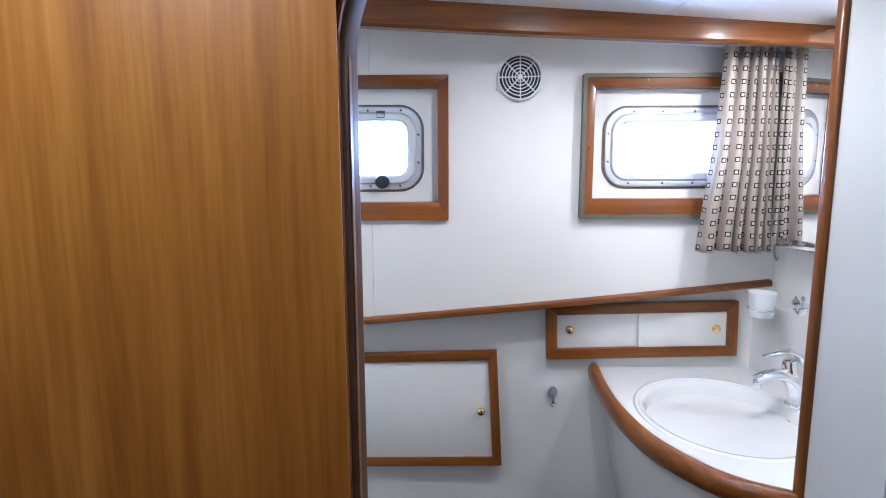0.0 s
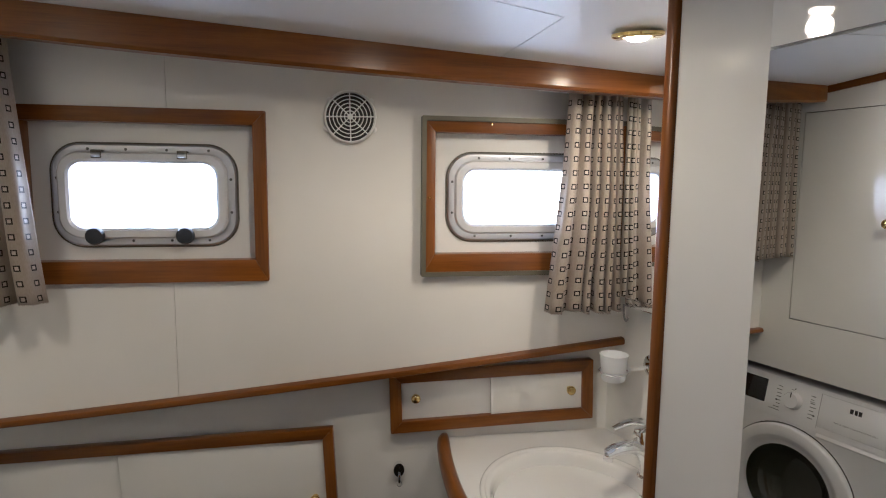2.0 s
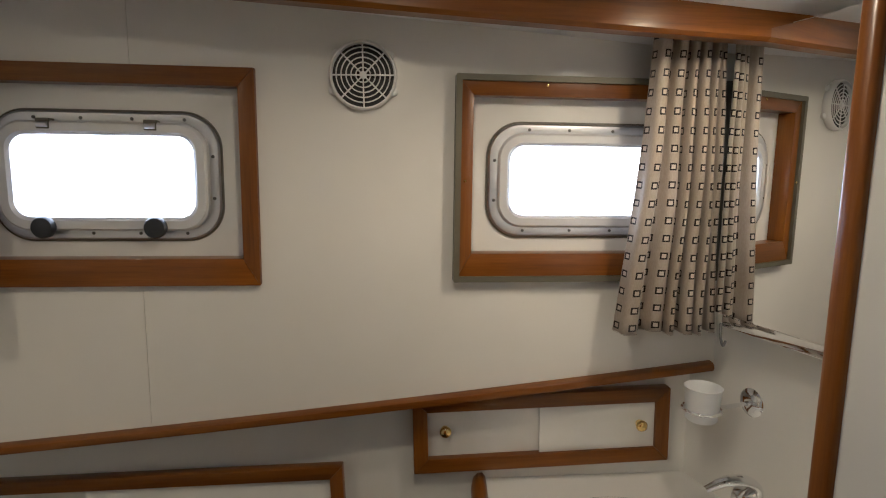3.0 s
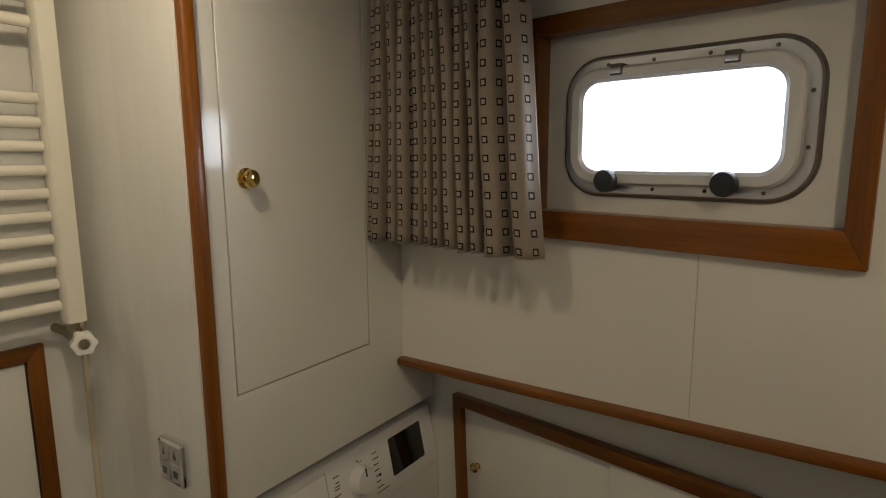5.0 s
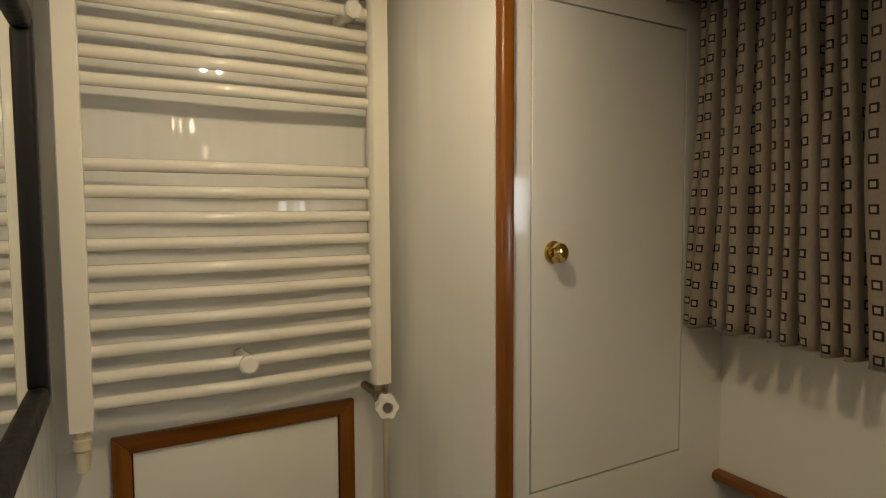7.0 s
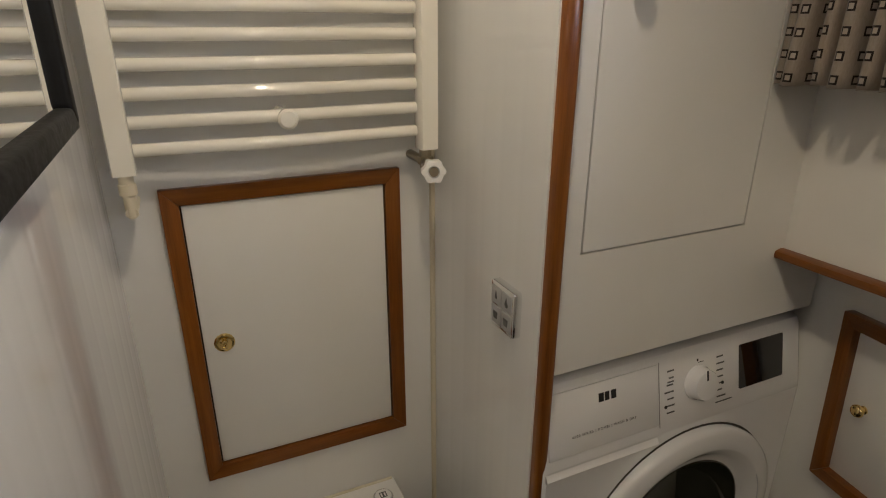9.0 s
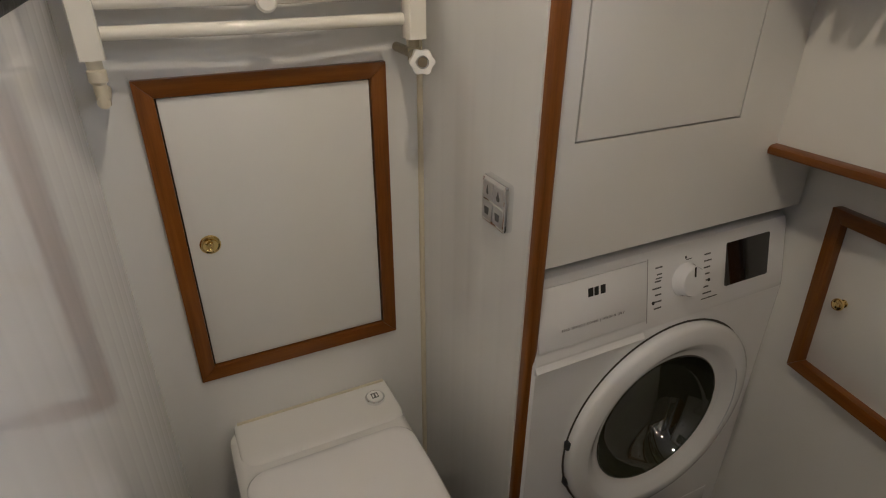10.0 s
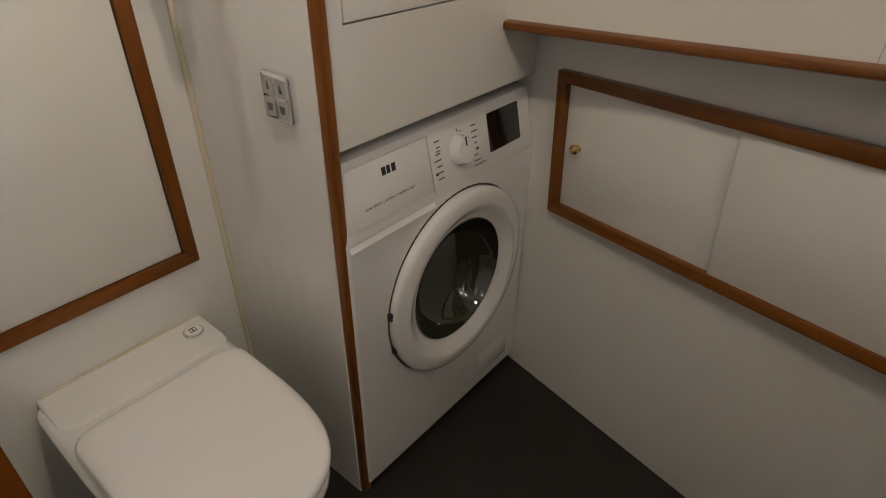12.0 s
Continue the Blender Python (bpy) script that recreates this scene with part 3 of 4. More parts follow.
        for sx, sz in ((0.462, 1.47), (0.60, z1 - 0.012)):
            part("screw", lathe(bmesh.new(), [(0.0028, 0), (0.0022, 0.0012), (0.0005, 0.0015)], axis_m((sx + 0.008, 1.5785, sz), (0, -1, 0)), 10), M_BRASS, win)
    return win


M_SASH = plain("pale_sash_paint", (0.62, 0.62, 0.62), 0.32, 0.25)
M_GASKET = plain("dark_gasket", (0.10, 0.09, 0.07), 0.5)
window("window_1", W1, -0.303, 0.058, 1.365, 1.576, "opening porthole window with two black knobs in a mahogany frame", True, 0)
window("window_2", W2, 0.516, 0.877, 1.371, 1.571, "porthole window in a mahogany frame with olive-grey border", False, 0)

# ---- hull side ----
bm = bmesh.new()
prof = [(1.604, -0.008), (1.589, -0.009), (1.582, -0.006), (1.580, 0.0), (1.582, 0.006), (1.589, 0.009), (1.604, 0.009)]
rings(bm, [[(x, y, rail_z(x) + dz) for y, dz in prof] for x in [-0.704 + 1.652 * i / 16 for i in range(17)]], True, True)
rail = solid("trim_rail", bm, M_WOOD_X, IDENT, "thin mahogany rail along the foot of the upper lining", "trim", kind="structure")

bm = bmesh.new()
loops = []
for i in range(25):
    x = -0.655 + (0.985 + 0.655) * i / 24
    zb = 1.722 - 0.057 * x + 0.018 * max(0, -x) ** 1.5 + 0.012 * x * x
    zt = ceil_z(x, 1.42) + 0.004
    loops.append([(x, 1.432, zt), (x, 1.42, zt), (x, 1.418, zb + 0.006), (x, 1.424, zb), (x, 1.450, zb), (x, 1.455, zb + 0.006), (x, 1.455, zt)])
rings(bm, loops, True, True)
bmesh.ops.bevel(bm, geom=[e for e in bm.edges if all(abs(v.co.x + 0.655) < 1e-5 for v in e.verts)], offset=0.008, segments=3, profile=0.5, affect='EDGES')
solid("pelmet", bm, M_WOOD_X, IDENT, "long varnished mahogany pelmet board under the ceiling", "pelmet")


def pleated(name, x_top, x_bot, z_top, z_bot, y0, folds, depth, label, seed, wide=()):
    """A drawn-back curtain: flat-fronted pleats with narrow deep valleys, uneven from fold to fold."""
    rnd = random.Random(seed)
    rows = 26
    steps = [-0.5, -0.475, -0.45, -0.42, -0.39, -0.36, -0.32, -0.26, -0.17, -0.06, 0.06, 0.17, 0.26, 0.32, 0.36, 0.39, 0.42, 0.45, 0.475]
    wd = [rnd.uniform(0.7, 1.3) for _ in range(folds)]
    dp = [rnd.uniform(0.7, 1.25) for _ in range(folds)]
    sw = [rnd.uniform(-1, 1) for _ in range(folds)]
    fr = [rnd.uniform(-0.005, 0.005) for _ in range(folds)]
    for i, k in wide:
        wd[i], dp[i] = k, 0.45
    tot = sum(wd)
    cells = [(i, f) for i in range(folds) for f in steps] + [(folds - 1, 0.5)]
    cols = len(cells) - 1
    me_pts, us = [], []
    for r in range(rows + 1):
        v = r / rows
        xa, xb = [x_top[k] + (x_bot[k] - x_top[k]) * v ** 1.4 for k in (0, 1)]
        line, row_u, acc, last = [], [], 0.0, None
        for i, f in cells:
            w = wd[i] / tot * (xb - xa)
            x = xa + (sum(wd[:i]) + 0.5 * wd[i]) / tot * (xb - xa)
            g = abs(f)
            back = 0.0 if g < 0.22 else ((g - 0.22) / 0.28) ** 1.1
            nb = dp[min(i + 1, folds - 1)] if f > 0 else dp[max(i - 1, 0)]
            dd = 0.5 * (dp[i] + nb) if g > 0.49 else dp[i] * (1 - back) + 0.5 * (dp[i] + nb) * back
            k = f / 0.22 * 0.30 if g < 0.22 else math.copysign(0.30 + 0.20 * ((g - 0.22) / 0.28) ** 1.6, f)
            open_ = 0.85 + 0.25 * v
            y = y0 + fr[i] * (1 - back) - 0.006 * math.cos(f * 5.5) * (1 - back) + depth * dd * back * open_ + 0.0035 * v * sw[i]
            px = x + k * w + (0.007 * sw[i] * v ** 1.5 + 0.002 * math.sin(9 * v + 4 * sw[i])) * (1 - 0.7 * back)
            pt = Vector((px, y, z_top + (z_bot - z_top) * v + 0.0025 * v * sw[i] * (1 - back)))
            if last is not None:
                acc += math.hypot(pt.x - last.x, pt.y - last.y)
            last = pt
            line.append(pt)
            row_u.append(acc)
        me_pts.append(line)
        us.append(row_u)
    # lay the print so that a column of squares runs down the front of each pleat
    mid = us[rows // 2]
    n_step = len(steps)
    new_u = []
    for c, (i, f) in enumerate(cells):
        centre = 0.5 * (mid[i * n_step + 9] + mid[i * n_step + 10])
        new_u.append(0.030 * (0.5 + 7 * i) + (mid[c] - centre) + 0.0035 * sw[i] if not (f == -0.5 and i) else None)
    us = [new_u] * (rows + 1)
    bm = bmesh.new()
    uvl = bm.loops.layers.uv.new("cloth")
    vv = [[bm.verts.new(p) for p in ln] for ln in me_pts]
    height = abs(z_top - z_bot)
    for r in range(rows):
        for c in range(cols):
            f = bm.faces.new((vv[r][c], vv[r][c + 1], vv[r + 1][c + 1], vv[r + 1][c]))
            ua = new_u[c] if new_u[c] is not None else new_u[c + 1] - (mid[c + 1] - mid[c])
            ub = new_u[c + 1] if new_u[c + 1] is not None else ua + mid[c + 1] - mid[c]
            for lp, u, rr in zip(f.loops, (ua, ub, ub, ua), (r, r, r + 1, r + 1)):
                lp[uvl].uv = (u, height * (1 - rr / rows) + 0.004)
    cur = thing(name, IDENT, ((x_top[0] + x_top[1]) / 2, y0, z_top), label, "curtain")
    cl = part("cloth", bm, M_CLOTH, cur, "", 60)
    mod = cl.modifiers.new("thick", 'SOLIDIFY')
    mod.thickness = 0.0012
    # hem band along the foot
    bm = bmesh.new()
    lo, hi = [], []
    for c in range(0, cols + 1, 1):
        a, b2 = me_pts[-1][c], me_pts[-2][c]
        lo.append((a.x, a.y - 0.0016, a.z - 0.001))
        hi.append((a.x + (b2.x - a.x) * 0.9, a.y - 0.0016, a.z + 0.018))
    rings(bm, [lo, [(x, y + 0.0032, z) for x, y, z in lo]], closed=False)
    part("hem", bm, M_HEM, cur, "plain beige hem edge")
    # heading rail hidden behind the pelmet
    bm = box((min(x_top) - 0.02, y0 - 0.008, z_top), (max(x_top) + 0.02, y0 + 0.008, z_top + 0.02), 0.002)
    part("curtain_track", bm, M_PLASTIC, cur, "white curtain track")
    return cur


M_HEM = painted("curtain_hem", (0.27, 0.23, 0.18), 0.6, 0.05, 0.0)
pleated("curtain", (-0.660, -0.318), (-0.685, -0.284), 1.800, 1.265, 1.497, 12, 0.060, "beige pleated curtain with dark square pattern beside the opening porthole", 3, ((10, 1.6), (11, 1.7)))
pleated("curtain", (0.762, 0.884), (0.722, 0.902), 1.715, 1.222, 1.503, 6, 0.044, "beige pleated curtain with dark square pattern beside the mirror", 8, ((0, 1.7), (1, 1.5)))

# fan grille
vent = thing("vent_fan", IDENT, (0.299, 1.60, 1.641), "round white plastic ventilator grille with concentric rings on the wall", "ventilator")
vm = axis_m((0.299, 1.6, 1.641), (0, -1, 0))
part("housing", lathe(bmesh.new(), [(0.054, 0), (0.056, 0.004), (0.056, 0.014), (0.0535, 0.018), (0.0515, 0.018), (0.0515, 0.006), (0.004, 0.005)], vm, 40), M_PLASTIC, vent)
# black disc paints the shade between the grille rings
part("fan_shade", lathe(bmesh.new(), [(0.0505, 0.0065), (0.0505, 0.0075), (0.002, 0.0075)], vm, 32), M_BLACK, vent, "black disc for the shade behind the grille")
for r in (0.012, 0.020, 0.028, 0.036, 0.044):
    ring = [vm @ Vector((r * math.cos(a * math.pi / 16), r * math.sin(a * math.pi / 16), 0.0165)) for a in range(32)]
    part("grille_ring", tube(bmesh.new(), ring, 0.0012, 6, True), M_PLASTIC, vent)
for a in (0, 1, 2, 3):
    d = Vector((math.cos(a * math.pi / 4 + 0.02), math.sin(a * math.pi / 4 + 0.02), 0)) * 0.0525
    part("grille_spoke", tube(bmesh.new(), [vm @ (d + Vector((0, 0, 0.0155))), vm @ (-d + Vector((0, 0, 0.0155)))], 0.0014, 6), M_PLASTIC, vent)
part("hub", lathe(bmesh.new(), [(0.006, 0.012), (0.006, 0.018), (0.002, 0.0185)], vm, 16), M_PLASTIC, vent)
for a in (38, 142, 206, 334):
    p = vm @ Vector((0.056 * math.cos(radians(a)), 0.056 * math.sin(radians(a)), 0))
    part("lug", lathe(bmesh.new(), [(0.007, 0), (0.007, 0.006), (0.003, 0.008)], axis_m(p, (0, -1, 0)), 12), M_PLASTIC, vent)


def brass_knob(p, d, r, parent):
    return part("knob", lathe(bmesh.new(), knob_profile(r), axis_m(p, d), 20), M_BRASS, parent, "small polished brass knob")


# sliding lockers in the lower hull panel, each in its own slightly tilted frame
def locker(corner, length, height, yaw, tilt, split, knobs, label, front_left, rail=0.028):
    fm = Matrix.Translation(corner) @ pose(0, 0, 0, 0, 0, yaw) @ pose(0, 0, 0, 0, -tilt, 0)
    lk = thing("wall_locker", fm, (0, 0, 0), label, "locker", "sliding lockers under the windows")
    mitred(lk, "y", 0, length, 0, height, (rail, rail, rail, rail), -0.012, 0.012, 0.0014, (M_WOOD_X, M_WOOD_Z))
    ya, yb = (-0.004, 0.006) if front_left else (0.004, -0.004)
    d1 = part("sliding_door", box((0.022, ya, 0.022), (split + 0.015, ya + 0.005, height - 0.022), 0.001), M_WHITE, lk)
    d2 = part("sliding_door", box((split, yb, 0.022), (length - 0.022, yb + 0.005, height - 0.022), 0.001), M_WHITE, lk)
    # dark board paints the unlit inside behind the doors
    part("backing", box((0.01, 0.012, 0.01), (length - 0.01, 0.016, height - 0.01)), M_SHADOW, lk, "board coloured dark for the shade inside the locker")
    for (kx, kz), dr, y in zip(knobs, (d1, d2), (ya, yb)):
        brass_knob((kx, y, kz), (0, -1, 0), 0.0118, dr)
    return lk


locker((-0.618, 1.708, 0.556), 0.892, 0.330, -4.35, 2.9, 0.405, ((0.062, 0.17), (0.842, 0.162)), "white sliding-door locker in a mahogany frame with brass knobs", False, 0.0245)
locker((0.390, 1.650, 0.905), 0.507, 0.151, -1.0, 1.55, 0.247, ((0.062, 0.082), (0.448, 0.078)), "small white sliding-door locker above the basin with brass knobs", False)

lock = thing("lock", IDENT, (0.41, 1.662, 0.80), "small oval metal lock with a hanging key", "lock")
part("escutcheon", prism(bmesh.new(), [(0.41 + 0.013 * math.cos(a * math.pi / 10), 0.808 + 0.017 * math.sin(a * math.pi / 10)) for a in range(20)], "y", 1.648, 1.664), M_CHROME, lock)
part("key", box((0.408, 1.640, 0.778), (0.414, 1.648, 0.80), 0.001), M_CHROME, lock)
part("key_bow", tube(bmesh.new(), [(0.411 + 0.006 * math.cos(a), 1.644, 0.776 + 0.007 * math.sin(a)) for a in [k * math.pi / 8 for k in range(16)]], 0.0014, 6, True), M_CHROME, lock)

# ---- ceiling lamps ----


def downlight(x, y):
    z = ceil_z(x, y)
    tilt = Matrix.Translation((x, y, z)) @ Euler((math.atan(0.12) + math.pi, -math.atan(0.066), 0)).to_matrix().to_4x4()
    lt = thing("ceiling_spotlight", IDENT, (x, y, z), "small round brass ceiling spotlight, switched on", "ceiling lamp", "ceiling spotlights")
    part("trim_ring", lathe(bmesh.new(), [(0.043, -0.002), (0.043, 0.003), (0.038, 0.006), (0.029, 0.005), (0.025, 0.001), (0.019, -0.002), (0.0188, -0.004)], tilt, 32), M_BRASS, lt, "brass trim ring")
    part("bulb", lathe(bmesh.new(), [(0.0185, 0.001), (0.018, 0.006), (0.012, 0.010), (0.002, 0.0115)], tilt, 24), M_BULB, lt, "glowing warm bulb")


for sx, sy in SPOTS:
    downlight(sx, sy)
# unseen fitting, added only to go with the hall fill lamp
downlight(-0.15, 0.20)

# ---- closet over the washing machine ----
closet = thing("closet", LEFT, (-0.46, 1.24, 0.857), "white laminate built-in closet with a flush door and brass knob", "closet")
DS0, DS1, DZ0, DZ1, GAP = 1.260, 1.577, 1.046, 1.747, 0.0013
bm = bmesh.new()
for y0, y1, z0, z1 in ((1.223, DS0 - GAP, 0.857, 1.96), (DS1 + GAP, 1.80, 0.857, 1.96), (DS0 - GAP, DS1 + GAP, 0.857, DZ0 - GAP), (DS0 - GAP, DS1 + GAP, DZ1 + GAP, 1.96)):
    bx(bm, (-0.468, y0, z0), (-0.448, y1, z1))
part("front_panel", bm, M_WHITE, closet)
cdoor = part("closet_door", box((-0.466, DS0 + GAP, DZ0 + GAP), (-0.4478, DS1 - GAP, DZ1 - GAP), 0.0008, 1), M_WHITE, closet, "flush white closet door")
# dark block and board paint the closet's shaded inside and underside
part("inside", box((-0.90, 1.225, 0.861), (-0.47, 1.80, 1.96)), M_SHADOW, closet, "block coloured dark for the shade inside the closet")
part("bottom_board", box((-0.90, 1.223, 0.857), (-0.455, 1.80, 0.8605)), M_SHADOW, closet)
m = axis_m((-0.4478, 1.299, 1.394), (1, 0, 0))
part("knob", lathe(bmesh.new(), [(0.016, 0), (0.0165, 0.0025), (0.013, 0.004), (0.0075, 0.005), (0.007, 0.0075), (0.012, 0.0105), (0.0150, 0.0145), (0.0135, 0.0185), (0.0075, 0.021), (0.001, 0.0215)], m, 24), M_BRASS, cdoor, "round polished brass knob")

# ---- washing machine ----
wm = thing("washing_machine", LEFT @ Matrix.Translation((0.003, 0.006, 0)), (-0.72, 1.51, 0.0), "white front-loading washing machine standing in the closet niche", "washing machine")
S0, S1 = 1.204, 1.801
FN = -0.437


def body_profile(y, inset=0.0):
    return [(-1.02, y, 0.012), (FN - 0.01, y, 0.012), (FN, y, 0.03), (FN, y, 0.688), (FN - 0.002, y, 0.70), (FN - 0.027, y, 0.818), (FN - 0.032, y, 0.826), (FN - 0.046, y, 0.831), (-1.02, y, 0.831)]


bm = bmesh.new()
loops = []
for y, k in ((S0, 0.012), (S0 + 0.004, 0.004), (S0 + 0.012, 0.0), (S1 - 0.008, 0.0), (S1 - 0.0025, 0.0025), (S1, 0.008)):
    loops.append([(n - (k if n > -0.6 else 0), yy, z - (k if z > 0.8 else 0)) for n, yy, z in body_profile(y)])
rings(bm, loops, True, True)
front = max(bm.faces, key=lambda f: f.calc_area() if all(abs(v.co.x - FN) < 1e-5 for v in f.verts) else 0)
bmesh.ops.delete(bm, geom=[front], context='FACES_ONLY')
body = part("body", bm, M_APPL, wm, "", 25)
DC = (1.525, 0.449)
box_y, box_z = (S0 + 0.012, S1 - 0.008), (0.03, 0.688)
turns = [2 * math.pi * k / 64 for k in range(64)] + [math.atan2(z - DC[1], y - DC[0]) % (2 * math.pi) for y in box_y for z in box_z]
bm = bmesh.new()
hole, rim = [], []
for a in sorted(turns):
    cy, sz = math.cos(a), math.sin(a)
    reach = min(((box_y[1] if cy > 0 else box_y[0]) - DC[0]) / cy if abs(cy) > 1e-6 else 9, ((box_z[1] if sz > 0 else box_z[0]) - DC[1]) / sz if abs(sz) > 1e-6 else 9)
    hole.append((FN, DC[0] + 0.162 * cy, DC[1] + 0.162 * sz))
    rim.append((FN, DC[0] + reach * cy, DC[1] + reach * sz))
rings(bm, [rim, hole])
part("front_sheet", bm, M_APPL, wm, "white enamelled front with a round opening")
for fy in (S0 + 0.06, S1 - 0.06):
    for fn in (-0.52, -0.95):
        part("foot", lathe(bmesh.new(), [(0.02, 0), (0.02, 0.006), (0.012, 0.008), (0.012, 0.02)], Matrix.Translation((fn, fy, 0)), 14), M_BLACK, wm, "black rubber foot")

# control panel plane: leans back above z = 0.70
PANEL = Matrix.Translation((FN - 0.002, 0, 0.70)) @ pose(0, 0, 0, 0, -12.0, 0)


def on_panel(bm):
    bmesh.ops.transform(bm, matrix=PANEL, verts=bm.verts)
    return bm


drawer = part("detergent_drawer", on_panel(box((-0.004, S0 + 0.016, 0.006), (0.0025, 1.443, 0.116), 0.002)), M_APPL, wm, "white detergent drawer front")
part("drawer_gap", on_panel(box((-0.006, 1.4445, 0.0), (0.0006, 1.4458, 0.118))), M_JOINT, wm, "narrow dark joint beside the drawer")
bm = bmesh.new()
prism(bm, [(FN - 0.004, 0.670), (FN + 0.0045, 0.6705), (FN + 0.006, 0.672), (FN + 0.0062, 0.675), (FN + 0.0045, 0.6775), (FN - 0.001, 0.686), (FN - 0.003, 0.703), (FN - 0.010, 0.703)], "y", S0 + 0.010, 1.440)
part("drawer_grip", bm, M_APPL, wm, "sloping grip lip under the drawer")
disp = part("display", on_panel(prism(bmesh.new(), rrect(1.690, 0.066, 0.114, 0.084, 0.003, 4), "x", -0.003, 0.0016)), M_SCREEN, wm, "black display window")
bm = on_panel(lathe(bmesh.new(), [(0.0315, 0.0), (0.0315, 0.002), (0.029, 0.005), (0.0275, 0.019), (0.0255, 0.022), (0.004, 0.0225)], axis_m((0.0, 1.533, 0.062), (1, 0, 0)), 36))
dial = part("program_dial", bm, M_APPL, wm, "round white programme dial")
part("dial_mark", on_panel(box((0.0222, 1.531, 0.072), (0.0231, 1.5345, 0.090))), M_BLACK, dial, "black pointer line")


def print_bar(y, z, w, h, parent, mat=None):
    part("print", on_panel(box((0.0, y, z), (0.0008, y + w, z + h))), mat or M_GREY, parent)


prnt = random.Random(5)
for side, y0 in ((0, 1.455), (1, 1.578)):
    for i in range(7):
        w = (0.018, 0.019, 0.016, 0.022, 0.017, 0.012, 0.016)[(i + 3 * side) % 7]
        y = y0 + (0.024 - w if not side else 0)
        while w > 0.003:
            k = min(w, prnt.uniform(0.003, 0.007))
            print_bar(y, 0.0215 + 0.0125 * i, k - 0.0008, 0.0026, wm)
            y, w = y + k, w - k
    if not side:
        print_bar(1.464, 0.0215 + 0.0125 * 4.45, 0.014, 0.0022, wm)
for y, z in ((1.459, 0.0345), (1.592, 0.047)):
    part("print_dot", on_panel(lathe(bmesh.new(), [(0.0032, 0), (0.0032, 0.001), (0.0005, 0.0011)], axis_m((0, y, z), (1, 0, 0)), 10)), M_BLACK, wm)
print_bar(1.575, 0.0115, 0.040, 0.0018, wm)
for y, z, w, h in ((1.5315, 0.1005, 0.0030, 0.0045), (1.5345, 0.0975, 0.012, 0.0012)):
    print_bar(y, z, w, h, wm, M_BLACK)
# maker's mark as three plain blocks
for i, w in enumerate((0.0100, 0.0085, 0.0100)):
    y = 1.318 + 0.0125 * i
    part("maker_mark", on_panel(box((0.0022, y, 0.082), (0.0031, y + w, 0.097), 0.0002, 1)), M_BLACK, drawer)


def lettering(text, size, parent, y, z, mat):
    cu = bpy.data.curves.new("lettering", 'FONT')
    cu.body, cu.size, cu.extrude, cu.space_character = text, size, 0.0002, 1.28
    tmp = bpy.data.objects.new("lettering", cu)
    scene.collection.objects.link(tmp)
    dg = bpy.context.evaluated_depsgraph_get()
    me = bpy.data.meshes.new_from_object(tmp.evaluated_get(dg))
    bpy.data.objects.remove(tmp)
    bm = bmesh.new()
    bm.from_mesh(me)
    bmesh.ops.transform(bm, matrix=PANEL @ Matrix.Translation((0.0029, y, z)) @ Matrix(((0, 0, 1, 0), (1, 0, 0, 0), (0, 1, 0, 0), (0, 0, 0, 1))), verts=bm.verts)
    return part("lettering", bm, mat, parent)


lettering("6000 SERIES | KOMBI | WASH & DRY", 0.0064, drawer, 1.264, 0.0345, M_GREY)
for y, w in ((1.290, 0.009), (1.3005, 0.011), (1.315, 0.010), (1.3265, 0.014), (1.344, 0.012)):
    print_bar(y, 0.0235, w, 0.0026, drawer)

# door: outer ring, dished inner ring, glass bowl, hinge slots
dm = axis_m((FN, DC[0], DC[1]), (1, 0, 0))
bm = lathe(bmesh.new(), [(0.2295, -0.002), (0.2295, 0.0006), (0.160, 0.0008), (0.160, -0.002)], dm, 64)
bmesh.ops.delete(bm, geom=[f for f in bm.faces if len(f.verts) > 4], context='FACES')
part("door_recess", bm, M_SHADOW, wm, "dark gap round the door", 30)
bm = bmesh.new()
lathe(bm, [(0.2255, 0.001), (0.2265, 0.012), (0.2235, 0.018), (0.217, 0.021), (0.203, 0.0235), (0.190, 0.0245), (0.186, 0.0235), (0.170, 0.012), (0.157, 0.004), (0.150, 0.003)], dm, 72)
bmesh.ops.delete(bm, geom=[f for f in bm.faces if len(f.verts) > 4], context='FACES')
pdoor = part("door", bm, M_APPL, wm, "round white porthole door ring", 50)
part("door_glass_rim", tube(bmesh.new(), [dm @ Vector((0.1495 * math.cos(a * math.pi / 32), 0.1495 * math.sin(a * math.pi / 32), 0.0040)) for a in range(64)], 0.0016, 8, True), M_SCREENGLASS, pdoor, "dark seal round the glass")
bm = lathe(bmesh.new(), [(0.1500, 0.003), (0.1475, -0.006), (0.142, -0.022), (0.130, -0.045), (0.108, -0.066), (0.075, -0.081), (0.038, -0.088), (0.002, -0.090)], dm, 64)
bmesh.ops.delete(bm, geom=[f for f in bm.faces if len(f.verts) > 4 and f.calc_area() > 0.01], context='FACES')
part("door_glass", bm, M_SCREENGLASS, pdoor, "dark bowl-shaped door glass", 60)
for a0 in (196, 172):
    p = (FN + 0.006, DC[0] - 0.229 * math.cos(radians(a0 - 180)), DC[1] - 0.229 * math.sin(radians(a0 - 180)))
    part("hinge_slot", box((p[0] - 0.006, p[1] - 0.003, p[2] - 0.008), (p[0] + 0.005, p[1] + 0.005, p[2] + 0.008), 0.001), M_BLACK, pdoor, "small dark hinge slot")
bm = bmesh.new()
